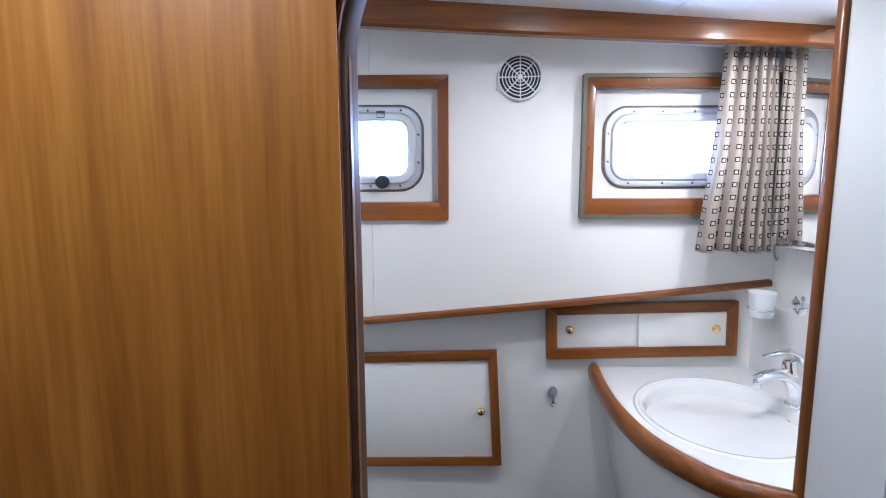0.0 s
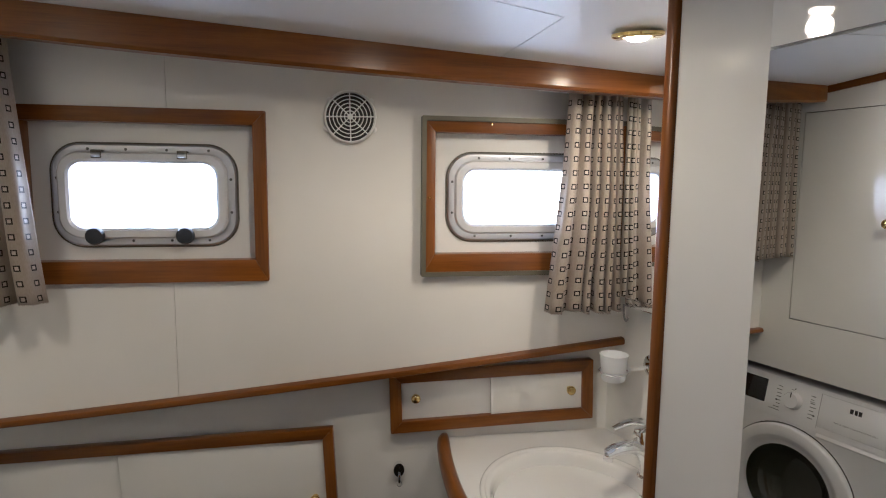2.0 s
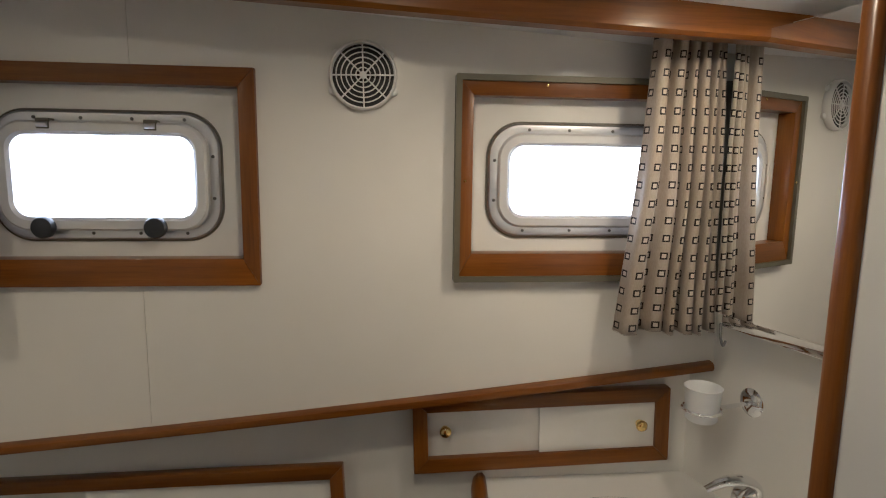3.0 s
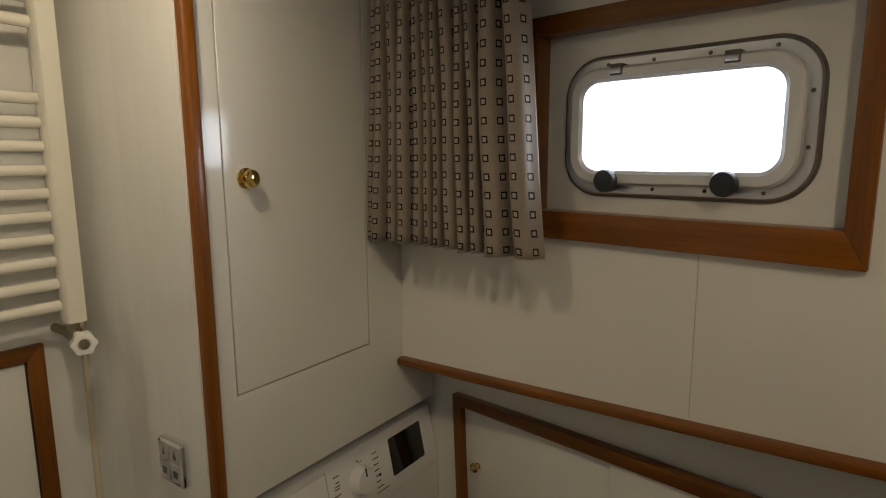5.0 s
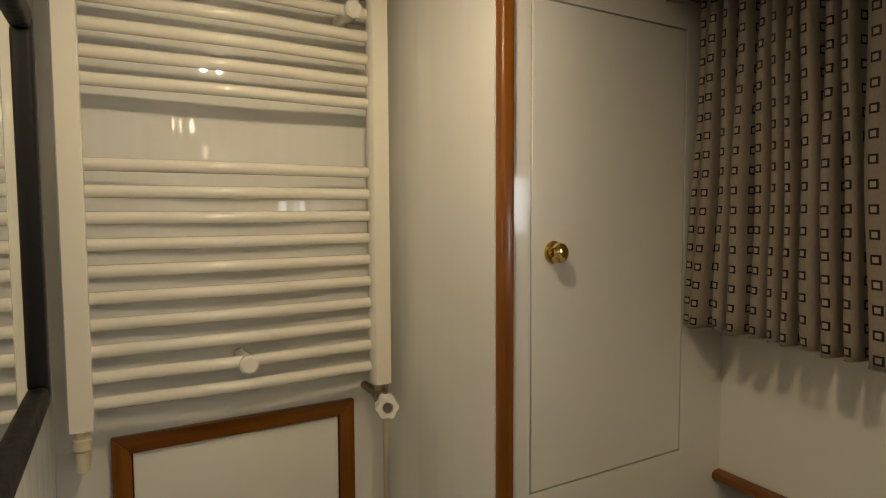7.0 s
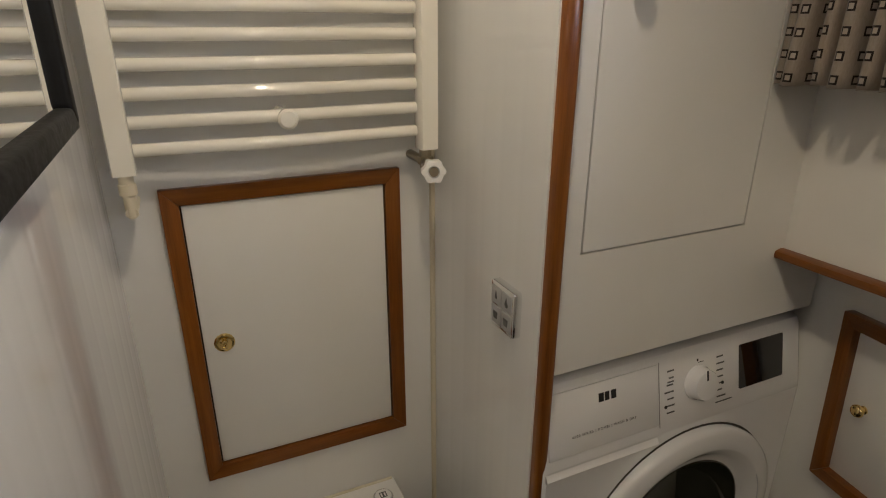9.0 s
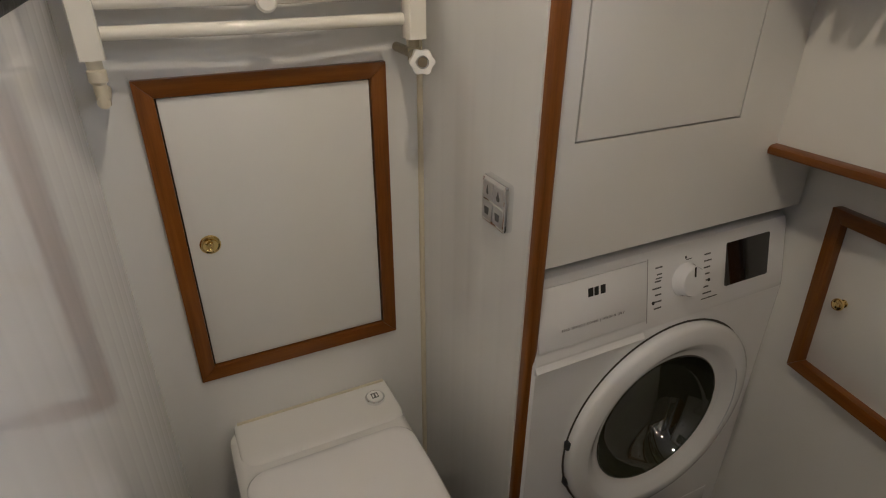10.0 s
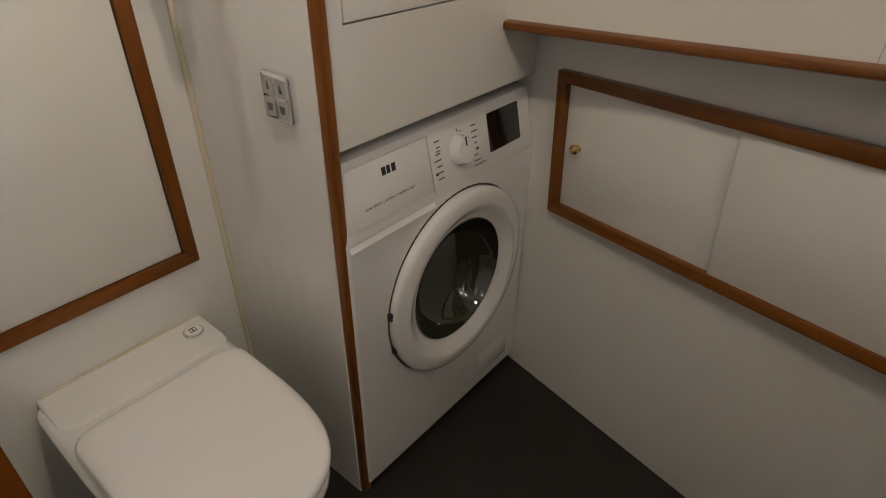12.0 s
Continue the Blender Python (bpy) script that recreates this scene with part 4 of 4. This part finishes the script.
rings(bm, [[dm @ Vector((r * math.cos(a), r * math.sin(a), h)) for a in [radians(-26 + 2.6 * k) for k in range(21)]] for r, h in ((0.161, 0.0078), (0.164, 0.0045), (0.184, 0.019), (0.1875, 0.0252))], closed=False)
part("door_grip", bm, M_GRIP, pdoor, "grey finger hollow in the door ring")
part("filter_flap", box((FN - 0.004, 1.62, 0.06), (FN + 0.0012, 1.755, 0.135), 0.001), M_APPL, wm, "flush filter flap")

# ---- toilet ----
toilet = thing("toilet", LEFT, (-0.5, 0.925, 0.0), "white ceramic toilet with closed lid against the wall", "toilet")


def pan_outline(half, n_back, n_front, z, c=0.927, r=0.04):
    """Rounded-square back and egg-shaped front round the pan's middle line."""
    r = min(r, half * 0.4)
    side = [(n_back, 0.0), (n_back, (half - r) * 0.5)]
    for i in range(6):
        a = radians(18 * i)
        side.append((n_back + r - r * math.cos(a), half - r + r * math.sin(a)))
    mid = n_back + (n_front - n_back) * 0.25
    for i in range(15):
        t = math.sin(radians(90 * i / 14))
        side.append((mid + (n_front - mid) * t, half * max(0.0, 1 - t ** 3.2) ** (1 / 2.5)))
    pts = [(n, c + w, z) for n, w in side]
    return pts + [(n, c - w, z) for n, w in reversed(side[1:-1])]


bm = bmesh.new()
rings(bm, [pan_outline(w, b, f, z) for w, b, f, z in ((0.10, -0.82, -0.46, 0.0), (0.105, -0.82, -0.45, 0.06), (0.112, -0.82, -0.42, 0.14), (0.135, -0.82, -0.33, 0.25), (0.162, -0.82, -0.290, 0.34), (0.173, -0.82, -0.266, 0.385), (0.171, -0.82, -0.268, 0.396), (0.156, -0.80, -0.282, 0.402))], True, True)
part("pan", bm, M_CERAMIC, toilet, "", 60)
bm = bmesh.new()


def shelf_loop(d, z, n1, r=0.034):
    lo, hi, f = 0.762 + d, 1.108 - d, n1 - d
    side = [(f - r + r * math.cos(radians(a)), r - r * math.sin(radians(a))) for a in range(90, -1, -15)]
    return [(-0.822, lo, z)] + [(n, lo + k, z) for n, k in side] + [(n, hi - k, z) for n, k in reversed(side)] + [(-0.822, hi, z)]


rings(bm, [shelf_loop(d, z, n1) for d, z, n1 in ((0.05, 0.0, -0.70), (0.045, 0.12, -0.69), (0.02, 0.28, -0.66), (0.006, 0.35, -0.648), (0.0, 0.366, -0.644), (0.0, 0.372, -0.645), (0.002, 0.376, -0.652), (0.003, 0.3785, -0.664), (0.004, 0.3825, -0.676), (0.005, 0.389, -0.685), (0.006, 0.397, -0.690), (0.007, 0.4015, -0.6925), (0.0095, 0.4045, -0.696), (0.013, 0.4058, -0.7005), (0.018, 0.4062, -0.706))], True, True)
part("cistern_shelf", bm, M_CERAMIC, toilet, "white ceramic shelf behind the lid", 60)
bm = bmesh.new()
rings(bm, [pan_outline(w, b, f, z) for w, b, f, z in ((0.150, -0.650, -0.278, 0.403), (0.158, -0.657, -0.269, 0.406), (0.158, -0.657, -0.269, 0.413), (0.151, -0.650, -0.276, 0.416))], True, True)
part("seat", bm, M_SEAT, toilet, "white seat ring", 50)
bm = bmesh.new()
rings(bm, [pan_outline(w, b, f, z) for w, b, f, z in ((0.152, -0.650, -0.274, 0.418), (0.160, -0.658, -0.265, 0.421), (0.161, -0.659, -0.264, 0.428), (0.156, -0.654, -0.270, 0.4345), (0.143, -0.640, -0.286, 0.4375), (0.085, -0.60, -0.34, 0.4395), (0.04, -0.54, -0.42, 0.440))], True, True)
part("lid", bm, M_SEAT, toilet, "closed white lid", 60)
part("sealant", tube(bmesh.new(), [(-0.822, 0.776, 0.4060), (-0.822, 1.094, 0.4060)], 0.0035, 8), M_LIME, toilet, "cream sealant line along the wall")
m = Matrix.Translation((-0.772, 1.058, 0.4058)) @ Matrix.Scale(1.28, 4)
bt = part("flush_button", lathe(bmesh.new(), [(0.0165, 0), (0.0165, 0.005), (0.0150, 0.0065), (0.0135, 0.006), (0.002, 0.006)], m, 28), M_CHROME, toilet, "round chrome-rimmed flush button")
part("button_face", lathe(bmesh.new(), [(0.0135, 0.006), (0.0132, 0.0075), (0.002, 0.0078)], m, 24), M_PLASTIC, bt)
for y, w in ((1.0505, 0.002), (1.0562, 0.0035), (1.0634, 0.002)):
    part("print", box((-0.779, y, 0.4154), (-0.766, y + w, 0.4162)), M_GREY, bt)
for n in (-0.780, -0.767):
    part("print", box((n, 1.0505, 0.4154), (n + 0.0022, 1.0655, 0.4163)), M_GREY, bt)

# flush control plate on the return panel
fp = thing("flush_plate", LEFT, (-0.537, 1.20, 0.935), "square chrome flush control plate with four symbol keys", "control plate")
bm = prism(bmesh.new(), rrect(-0.533, 0.938, 0.070, 0.076, 0.006, 5), "y", 1.187, 1.2)
bmesh.ops.bevel(bm, geom=[e for e in bm.edges if all(abs(v.co.y - 1.187) < 1e-5 for v in e.verts)], offset=0.003, segments=2, profile=0.5, affect='EDGES')
part("plate", bm, M_CHROME, fp)
for i in (0, 1):
    for j in (0, 1):
        u, v = -0.549 + 0.031 * i, 0.921 + 0.033 * j
        key = part("key", box((u - 0.0135, 1.1855, v - 0.0145), (u + 0.0135, 1.189, v + 0.0145), 0.001), M_SILVER, fp, "satin grey symbol key")
        if j:
            bm = lathe(bmesh.new(), [(0.0035 + 0.0015 * i, 0), (0.0015, 0.0006)], axis_m((u, 1.1855, v - 0.003), (0, -1, 0)), 12)
            prism(bm, [(u - 0.0025 - 0.001 * i, v - 0.001), (u + 0.0025 + 0.001 * i, v - 0.001), (u, v + 0.009)], "y", 1.1849, 1.1855)
        else:
            bm = prism(bmesh.new(), [(u - 0.005, v - 0.006), (u + 0.005, v - 0.006), (u + 0.0065, v + 0.006), (u - 0.0065, v + 0.006)], "y", 1.1849, 1.1855)
        part("symbol", bm, M_GREY, key)

# hatch above the toilet
hatch = thing("wall_hatch", LEFT, (-0.825, 0.931, 0.541), "white hatch panel in a mahogany frame above the toilet", "hatch")
for name, pts, mat in (("frame_rail", [(0.733, 0.541), (1.129, 0.541), (1.101, 0.570), (0.760, 0.570)], M_WOOD_Y), ("frame_stile", [(1.129, 0.541), (1.129, 1.104), (1.101, 1.077), (1.101, 0.570)], M_WOOD_Z),
                       ("frame_rail", [(1.129, 1.104), (0.733, 1.104), (0.760, 1.077), (1.101, 1.077)], M_WOOD_Y), ("frame_stile", [(0.733, 1.104), (0.733, 0.541), (0.760, 0.570), (0.760, 1.077)], M_WOOD_Z)):
    bm = prism(bmesh.new(), pts, "x", -0.826, -0.812)
    bmesh.ops.bevel(bm, geom=list(bm.edges), offset=0.0013, segments=2, profile=0.5, affect='EDGES')
    part(name, bm, mat, hatch)
part("shadow_gap", box((-0.8245, 0.758, 0.568), (-0.8235, 1.103, 1.079)), M_SHADOW, hatch, "dark joint round the panel")
hp = part("hatch_panel", box((-0.8235, 0.7625, 0.5725), (-0.8185, 1.0985, 1.0745), 0.001), M_WHITE, hatch)
m = axis_m((-0.8185, 0.796, 0.822), (1, 0, 0))
part("ring_catch", lathe(bmesh.new(), [(0.0175, 0), (0.0175, 0.002), (0.0155, 0.0045), (0.0125, 0.0048), (0.010, 0.0025), (0.005, 0.0010), (0.001, 0.0008)], m, 28), M_BRASS, hp, "round brass finger catch")
part("catch_post", lathe(bmesh.new(), [(0.0045, 0.0006), (0.0042, 0.0030), (0.0025, 0.0042), (0.0005, 0.0045)], m, 16), M_BRASS, hp, "brass post in the catch")

# ---- towel radiator ----
rad = thing("towel_radiator", LEFT, (-0.78, 0.93, 1.147), "cream enamelled towel radiator with horizontal bars on the wall", "radiator")
for y in (0.700, 1.1585):
    bm = prism(bmesh.new(), [(-0.775, y - 0.0132), (-0.770, y - 0.0155), (-0.741, y - 0.0155), (-0.738, y - 0.0138), (-0.737, y), (-0.738, y + 0.0138), (-0.741, y + 0.0155), (-0.770, y + 0.0155), (-0.775, y + 0.0132)], "z", 1.147, 1.868)
    part("upright", bm, M_RAD, rad, "", 40)
for z in [1.176 + 0.0386 * i for i in range(10)] + [1.643 + 0.0385 * i for i in range(6)]:
    pts = [(-0.7625 + 0.004 * math.cos(t * math.pi), 0.715 + 0.428 * (t + 1) / 2, z) for t in [k / 6 - 1 for k in range(13)]]
    part("bar", tube(bmesh.new(), pts, 0.0098, 12), M_RAD, rad)
for y, z in ((0.930, 1.2105), (1.115, 1.796), (0.76, 1.796)):
    bm = lathe(bmesh.new(), [(0.012, 0), (0.012, 0.045), (0.015, 0.047), (0.0155, 0.079), (0.012, 0.083), (0.002, 0.084)], axis_m((-0.825, y, z), (1, 0, 0)), 18)
    part("wall_bracket", bm, M_RAD, rad, "round cream wall bracket")
bm = lathe(bmesh.new(), [(0.0105, 0), (0.0105, 0.012), (0.0135, 0.013), (0.0135, 0.026), (0.009, 0.028), (0.009, 0.034)], axis_m((-0.752, 1.1545, 1.147), (0, 0, -1)), 6)
valve = part("valve", bm, M_VALVE, rad, "small metal valve nut")
bm = tube(bmesh.new(), [(-0.752, 1.1545, 1.125), (-0.735, 1.150, 1.124), (-0.72, 1.146, 1.124)], 0.0095, 12)
lathe(bm, [(0.008, 0), (0.008, 0.05), (0.008, 0.075)], axis_m((-0.825, 1.1545, 1.125), (1, 0, 0)), 12)
part("valve_body", bm, M_VALVE, valve)
bm = bmesh.new()
vmx = axis_m((-0.726, 1.156, 1.117), (0.86, -0.30, 0.10)) @ Matrix.Scale(1.16, 4)
loops = []
for r, h in ((0.010, 0), (0.0155, 0.004), (0.0165, 0.03), (0.0155, 0.036), (0.0085, 0.037), (0.0075, 0.033)):
    loops.append([vmx @ Vector(((r + (0.0014 * math.cos(6 * a) if r > 0.012 else 0)) * math.cos(a), (r + (0.0014 * math.cos(6 * a) if r > 0.012 else 0)) * math.sin(a), h)) for a in [k * math.pi / 18 for k in range(36)]])
rings(bm, loops, True, True)
wheel = part("valve_wheel", bm, M_PLASTIC, valve, "white plastic hand wheel")
part("bore", lathe(bmesh.new(), [(0.0068, 0.0345), (0.0066, 0.0372), (0.0005, 0.0374)], vmx, 16), M_VALVE, wheel, "dark bore in the hand wheel")
bm = lathe(bmesh.new(), [(0.010, 0), (0.010, 0.012), (0.012, 0.014), (0.012, 0.028), (0.0085, 0.032), (0.0085, 0.06)], axis_m((-0.752, 0.700, 1.147), (0, 0, -1)), 16)
lathe(bm, [(0.0085, 0), (0.0085, 0.08)], axis_m((-0.825, 0.700, 1.092), (1, 0, 0)), 12)
part("return_pipe", bm, M_LIME, rad, "yellowed pipe stub")

# framed mirror on the bulkhead
fm = thing("wall_mirror", LEFT, (-0.34, 0.66, 1.215), "wall mirror in a wide black frame", "mirror")
X0, X1, Z0, Z1, FW = -0.590, -0.10, 1.236, 1.675, 0.026
for name, pts in (("frame_rail", [(X0, Z0), (X1, Z0), (X1 - FW, Z0 + FW), (X0 + FW, Z0 + FW)]), ("frame_stile", [(X1, Z0), (X1, Z1), (X1 - FW, Z1 - FW), (X1 - FW, Z0 + FW)]),
                  ("frame_rail", [(X1, Z1), (X0, Z1), (X0 + FW, Z1 - FW), (X1 - FW, Z1 - FW)]), ("frame_stile", [(X0, Z1), (X0, Z0), (X0 + FW, Z0 + FW), (X0 + FW, Z1 - FW)])):
    bm = prism(bmesh.new(), pts, "y", 0.661, 0.682)
    bmesh.ops.bevel(bm, geom=list(bm.edges), offset=0.005, segments=3, profile=0.5, affect='EDGES')
    part(name, bm, M_FRAME, fm)
part("mirror_glass", box((X0 + 0.02, 0.662, Z0 + 0.02), (X1 - 0.02, 0.672, Z1 - 0.02)), M_MIRROR, fm)

# chrome hook on the bulkhead
hd = thing("wall_hook", LEFT, (-0.10, 0.66, 0.885), "small chrome hook plate on the glossy wall", "hook")
part("back_plate", box((-0.128, 0.660, 0.884), (-0.072, 0.664, 0.918), 0.0015), M_CHROME, hd)
part("hook", tube(bmesh.new(), curve_pts([(-0.112, 0.664, 0.908), (-0.110, 0.678, 0.910), (-0.095, 0.682, 0.902), (-0.082, 0.678, 0.896), (-0.080, 0.664, 0.894)], 6), 0.0045, 10), M_CHROME, hd, "bent chrome bar")

# ---- basin side ----
tall = thing("tall_mirror", RIGHT, (0.954, 0.6, 0.25), "tall frameless mirror on the wall beside the pillar", "mirror")
bm = box((0.948, 0.42, 0.25), (0.953, 0.727, 1.657), 0.001, 1)
part("mirror_glass", bm, M_MIRROR, tall)

edge = curve_pts([(0.530, 1.668), (0.516, 1.52), (0.516, 1.37), (0.538, 1.23), (0.585, 1.125), (0.635, 1.068), (0.70, 1.030), (0.78, 0.995)], 8)
CT = 0.878
basin = thing("washbasin", IDENT, (0.75, 1.36, 0.0), "white washbasin counter with a curved front and mahogany edge", "washbasin")
back = [(1.07, 1.07), (1.05, 1.20), (1.00, 1.42), (0.945, 1.66)]
outline = [(p[0], p[1]) for p in edge] + back
BC, BR = Vector((0.742, 1.360)), 0.176


def bowl_pt(a, r):
    return BC.x + r * 0.955 * math.cos(a), BC.y + r * 1.07 * math.sin(a)


def ray_out(a):
    """Where a ray from the bowl's middle leaves the counter outline."""
    d = Vector((math.cos(a), math.sin(a)))
    best = None
    n = len(outline)
    for i in range(n):
        p, q = Vector(outline[i][:2]), Vector(outline[(i + 1) % n][:2])
        e = q - p
        den = d.x * e.y - d.y * e.x
        if abs(den) < 1e-9:
            continue
        w = p - BC
        t = (w.x * e.y - w.y * e.x) / den
        u = (w.x * d.y - w.y * d.x) / den
        if t > 0 and -1e-6 <= u <= 1 + 1e-6 and (best is None or t > best):
            best = t
    return BC + d * best


K = 96
angs = [2 * math.pi * i / K for i in range(K)]
bm = bmesh.new()
outs = [ray_out(a) for a in angs]
loops = [[(p.x, p.y, CT - 0.03) for p in outs], [(p.x, p.y, CT) for p in outs]]
for r, dz in ((1.20, 0.0), (1.150, 0.0), (1.143, 0.0022), (1.125, 0.0034), (1.095, 0.0034), (1.085, 0.0024), (1.078, 0.0008), (1.060, 0.0004), (1.035, -0.0006), (1.015, -0.005), (0.995, -0.014), (0.965, -0.038), (0.90, -0.085), (0.76, -0.128), (0.50, -0.150), (0.2, -0.157)):
    loops.append([(*bowl_pt(a, BR * r), CT + dz) for a in angs])
rings(bm, loops, True, True)
part("basin_top", bm, M_CERAMIC, basin, "cream-white counter with moulded bowl", 50)
m = Matrix.Translation((BC.x, BC.y, CT - 0.1565))
part("drain", lathe(bmesh.new(), [(0.02, 0), (0.02, 0.002), (0.014, 0.003), (0.012, 0.0), (0.001, 0.0)], m, 20), M_CHROME, basin, "chrome drain")
ovm = axis_m((0.8985, 1.385, 0.836), (-1, -0.12, 0.30))
ov = part("overflow", lathe(bmesh.new(), [(0.014, 0), (0.014, 0.003), (0.0115, 0.004), (0.0095, 0.002), (0.001, 0.002)], ovm, 24), M_CHROME, basin, "chrome overflow ring")
# black disc paints the shade of the overflow hole
part("overflow_shade", lathe(bmesh.new(), [(0.0095, 0.0022), (0.0005, 0.0026)], ovm, 16), M_BLACK, ov)
# wooden edge
bm = bmesh.new()
loops = []
prof = [(0.004, -0.026), (-0.012, -0.027), (-0.022, -0.019), (-0.026, -0.004), (-0.024, 0.010), (-0.015, 0.019), (-0.003, 0.020), (0.004, 0.012), (0.004, 0.0)]
for i, p in enumerate(edge):
    t = ((edge[min(i + 1, len(edge) - 1)]) - (edge[max(i - 1, 0)])).normalized()
    nrm = Vector((t.y, -t.x, 0))   # toward the basin side
    sgn = 1 if (Vector((BC.x, BC.y, 0)) - Vector((p.x, p.y, 0))).dot(nrm) > 0 else -1
    k = 1.0 if i > 1 else (0.72, 0.92)[i]
    loops.append([(p.x + sgn * nrm.x * o * k, p.y + sgn * nrm.y * o * k, CT + dz * k - 0.004) for o, dz in prof])
rings(bm, loops, True, True)
part("wooden_edge", bm, M_WOOD_Y, basin, "rounded mahogany edge", 60)
# curved cabinet front below
bm = bmesh.new()
loops = []
for k, z in ((0.0, CT - 0.03), (0.01, 0.80), (0.03, 0.66), (0.07, 0.45), (0.12, 0.2), (0.15, 0.0)):
    lp = []
    for p in edge:
        d = (Vector((1.0, 1.5)) - Vector((p.x, p.y)))
        q = Vector((p.x, p.y)) + d.normalized() * (0.012 + k)
        lp.append((q.x, q.y, z))
    loops.append(lp)
rings(bm, loops, closed=False)
part("cabinet_front", bm, M_WHITE, basin, "curved white cabinet front", 60)

# tap
tap = thing("basin_tap", IDENT, (0.925, 1.400, CT), "chrome single-lever mixer tap with an arched lever on the basin", "tap")
tb = Vector((0.925, 1.400, CT + 0.002))
def flat_tube(pts, sizes, seg=16):
    """A tube with its own half-width and half-height at each station, bending in the xz plane."""
    bm, loops = bmesh.new(), []
    for i, p in enumerate(pts):
        d = (pts[min(i + 1, len(pts) - 1)] - pts[max(i - 1, 0)]).normalized()
        n = Vector((-d.z, 0, d.x))
        k = i / (len(pts) - 1) * (len(sizes) - 1)
        a, c = sizes[int(k)], sizes[min(int(k) + 1, len(sizes) - 1)]
        w, h = [a[q] + (c[q] - a[q]) * (k - int(k)) for q in (0, 1)]
        loops.append([p + Vector((0, w * math.cos(t), 0)) + n * (h * math.sin(t)) for t in [2 * math.pi * q / seg for q in range(seg)]])
    rings(bm, loops, True, True)
    return bm


part("base_ring", lathe(bmesh.new(), [(0.0265, 0), (0.0265, 0.004), (0.0235, 0.007), (0.018, 0.0075)], Matrix.Translation(tb), 28), M_CHROME, tap)
bend = [tb + Vector(v) for v in ((0.0, 0, 0.004), (-0.002, 0, 0.030), (-0.012, 0, 0.056), (-0.040, -0.001, 0.073), (-0.075, -0.003, 0.072), (-0.102, -0.004, 0.062))]
sp = part("spout", flat_tube(curve_pts(bend, 6), ((0.0215, 0.0215), (0.0205, 0.0205), (0.0215, 0.022), (0.020, 0.0165), (0.0175, 0.012), (0.0145, 0.0105))), M_CHROME, tap, "curved chrome body and spout", 60)
part("aerator", lathe(bmesh.new(), [(0.0105, 0), (0.0105, 0.012), (0.009, 0.014), (0.002, 0.0142)], axis_m(tb + Vector((-0.096, -0.004, 0.060)), (-0.25, 0, -1)), 18), M_CHROME, sp)
part("head", lathe(bmesh.new(), [(0.0200, 0), (0.0210, 0.008), (0.0200, 0.010), (0.0195, 0.026), (0.016, 0.034), (0.004, 0.036)], axis_m(tb + Vector((-0.016, 0, 0.076)), (-0.20, 0, 1)), 28), M_CHROME, tap, "round chrome mixer head")
arch = [tb + Vector(v) for v in ((-0.004, 0, 0.100), (-0.006, 0, 0.118), (-0.030, -0.001, 0.129), (-0.062, -0.003, 0.127), (-0.090, -0.004, 0.117))]
part("lever", flat_tube(curve_pts(arch, 6), ((0.0150, 0.010), (0.0170, 0.0085), (0.0155, 0.0065), (0.0115, 0.0045), (0.0075, 0.0032)), 14), M_CHROME, tap, "arched chrome lever", 60)
# small flat yellow box beside the mixer head
part("yellow_piece", box((0.900, 1.385, CT + 0.075), (0.913, 1.388, CT + 0.098), 0.0005), M_YELLOW, tap, "small yellow piece at the mixer head")

# tumbler
cup = thing("tumbler_holder", IDENT, (0.882, 1.505, 1.04), "frosted white tumbler in a chrome wall ring above the basin", "tumbler")
cm = Matrix.Translation((0.884, 1.505, 1.062))
part("tumbler", lathe(bmesh.new(), [(0.024, 0), (0.0265, 0.003), (0.0305, 0.056), (0.032, 0.060), (0.031, 0.0607), (0.0285, 0.056), (0.0245, 0.006), (0.002, 0.005)], cm, 32), M_FROST, cup, "frosted tumbler")
part("ring", tube(bmesh.new(), [(0.884 + 0.0315 * math.cos(a * math.pi / 16), 1.505 + 0.0315 * math.sin(a * math.pi / 16), 1.082) for a in range(32)], 0.0028, 8, True), M_CHROME, cup, "chrome ring")
part("arm", tube(bmesh.new(), [(0.912, 1.505, 1.082), (0.945, 1.508, 1.084), (0.98, 1.510, 1.088)], 0.004, 8), M_CHROME, cup)
part("rosette", lathe(bmesh.new(), [(0.026, 0), (0.026, 0.005), (0.02, 0.010), (0.008, 0.012), (0.001, 0.012)], axis_m((0.984, 1.511, 1.088), (-0.975, -0.222, 0)), 28), M_CHROME, cup)

# mirror cabinet
mc = thing("mirror_cabinet", RIGHT, (1.24, 1.05, 1.262), "white cabinet with a mirrored front beside the porthole", "mirror cabinet")
part("body", box((1.192, 0.87, 1.266), (1.291, 1.236, 1.70), 0.002), M_WHITE, mc)
part("mirror_door", box((1.185, 0.868, 1.262), (1.190, 1.248, 1.70), 0.001, 1), M_MIRROR, mc, "mirrored door")
part("bottom_strip", box((1.19, 0.868, 1.240), (1.26, 1.236, 1.264), 0.004), M_CHROME, mc, "polished metal strip under the mirror")
hk = thing("cord_hook", IDENT, (0.885, 1.472, 1.225), "small dark hanging hook below the mirror", "hook")
part("hook", tube(bmesh.new(), curve_pts([(0.885, 1.472, 1.245), (0.884, 1.468, 1.222), (0.888, 1.466, 1.208), (0.893, 1.467, 1.216)], 5), 0.0022, 8), M_GREY, hk)
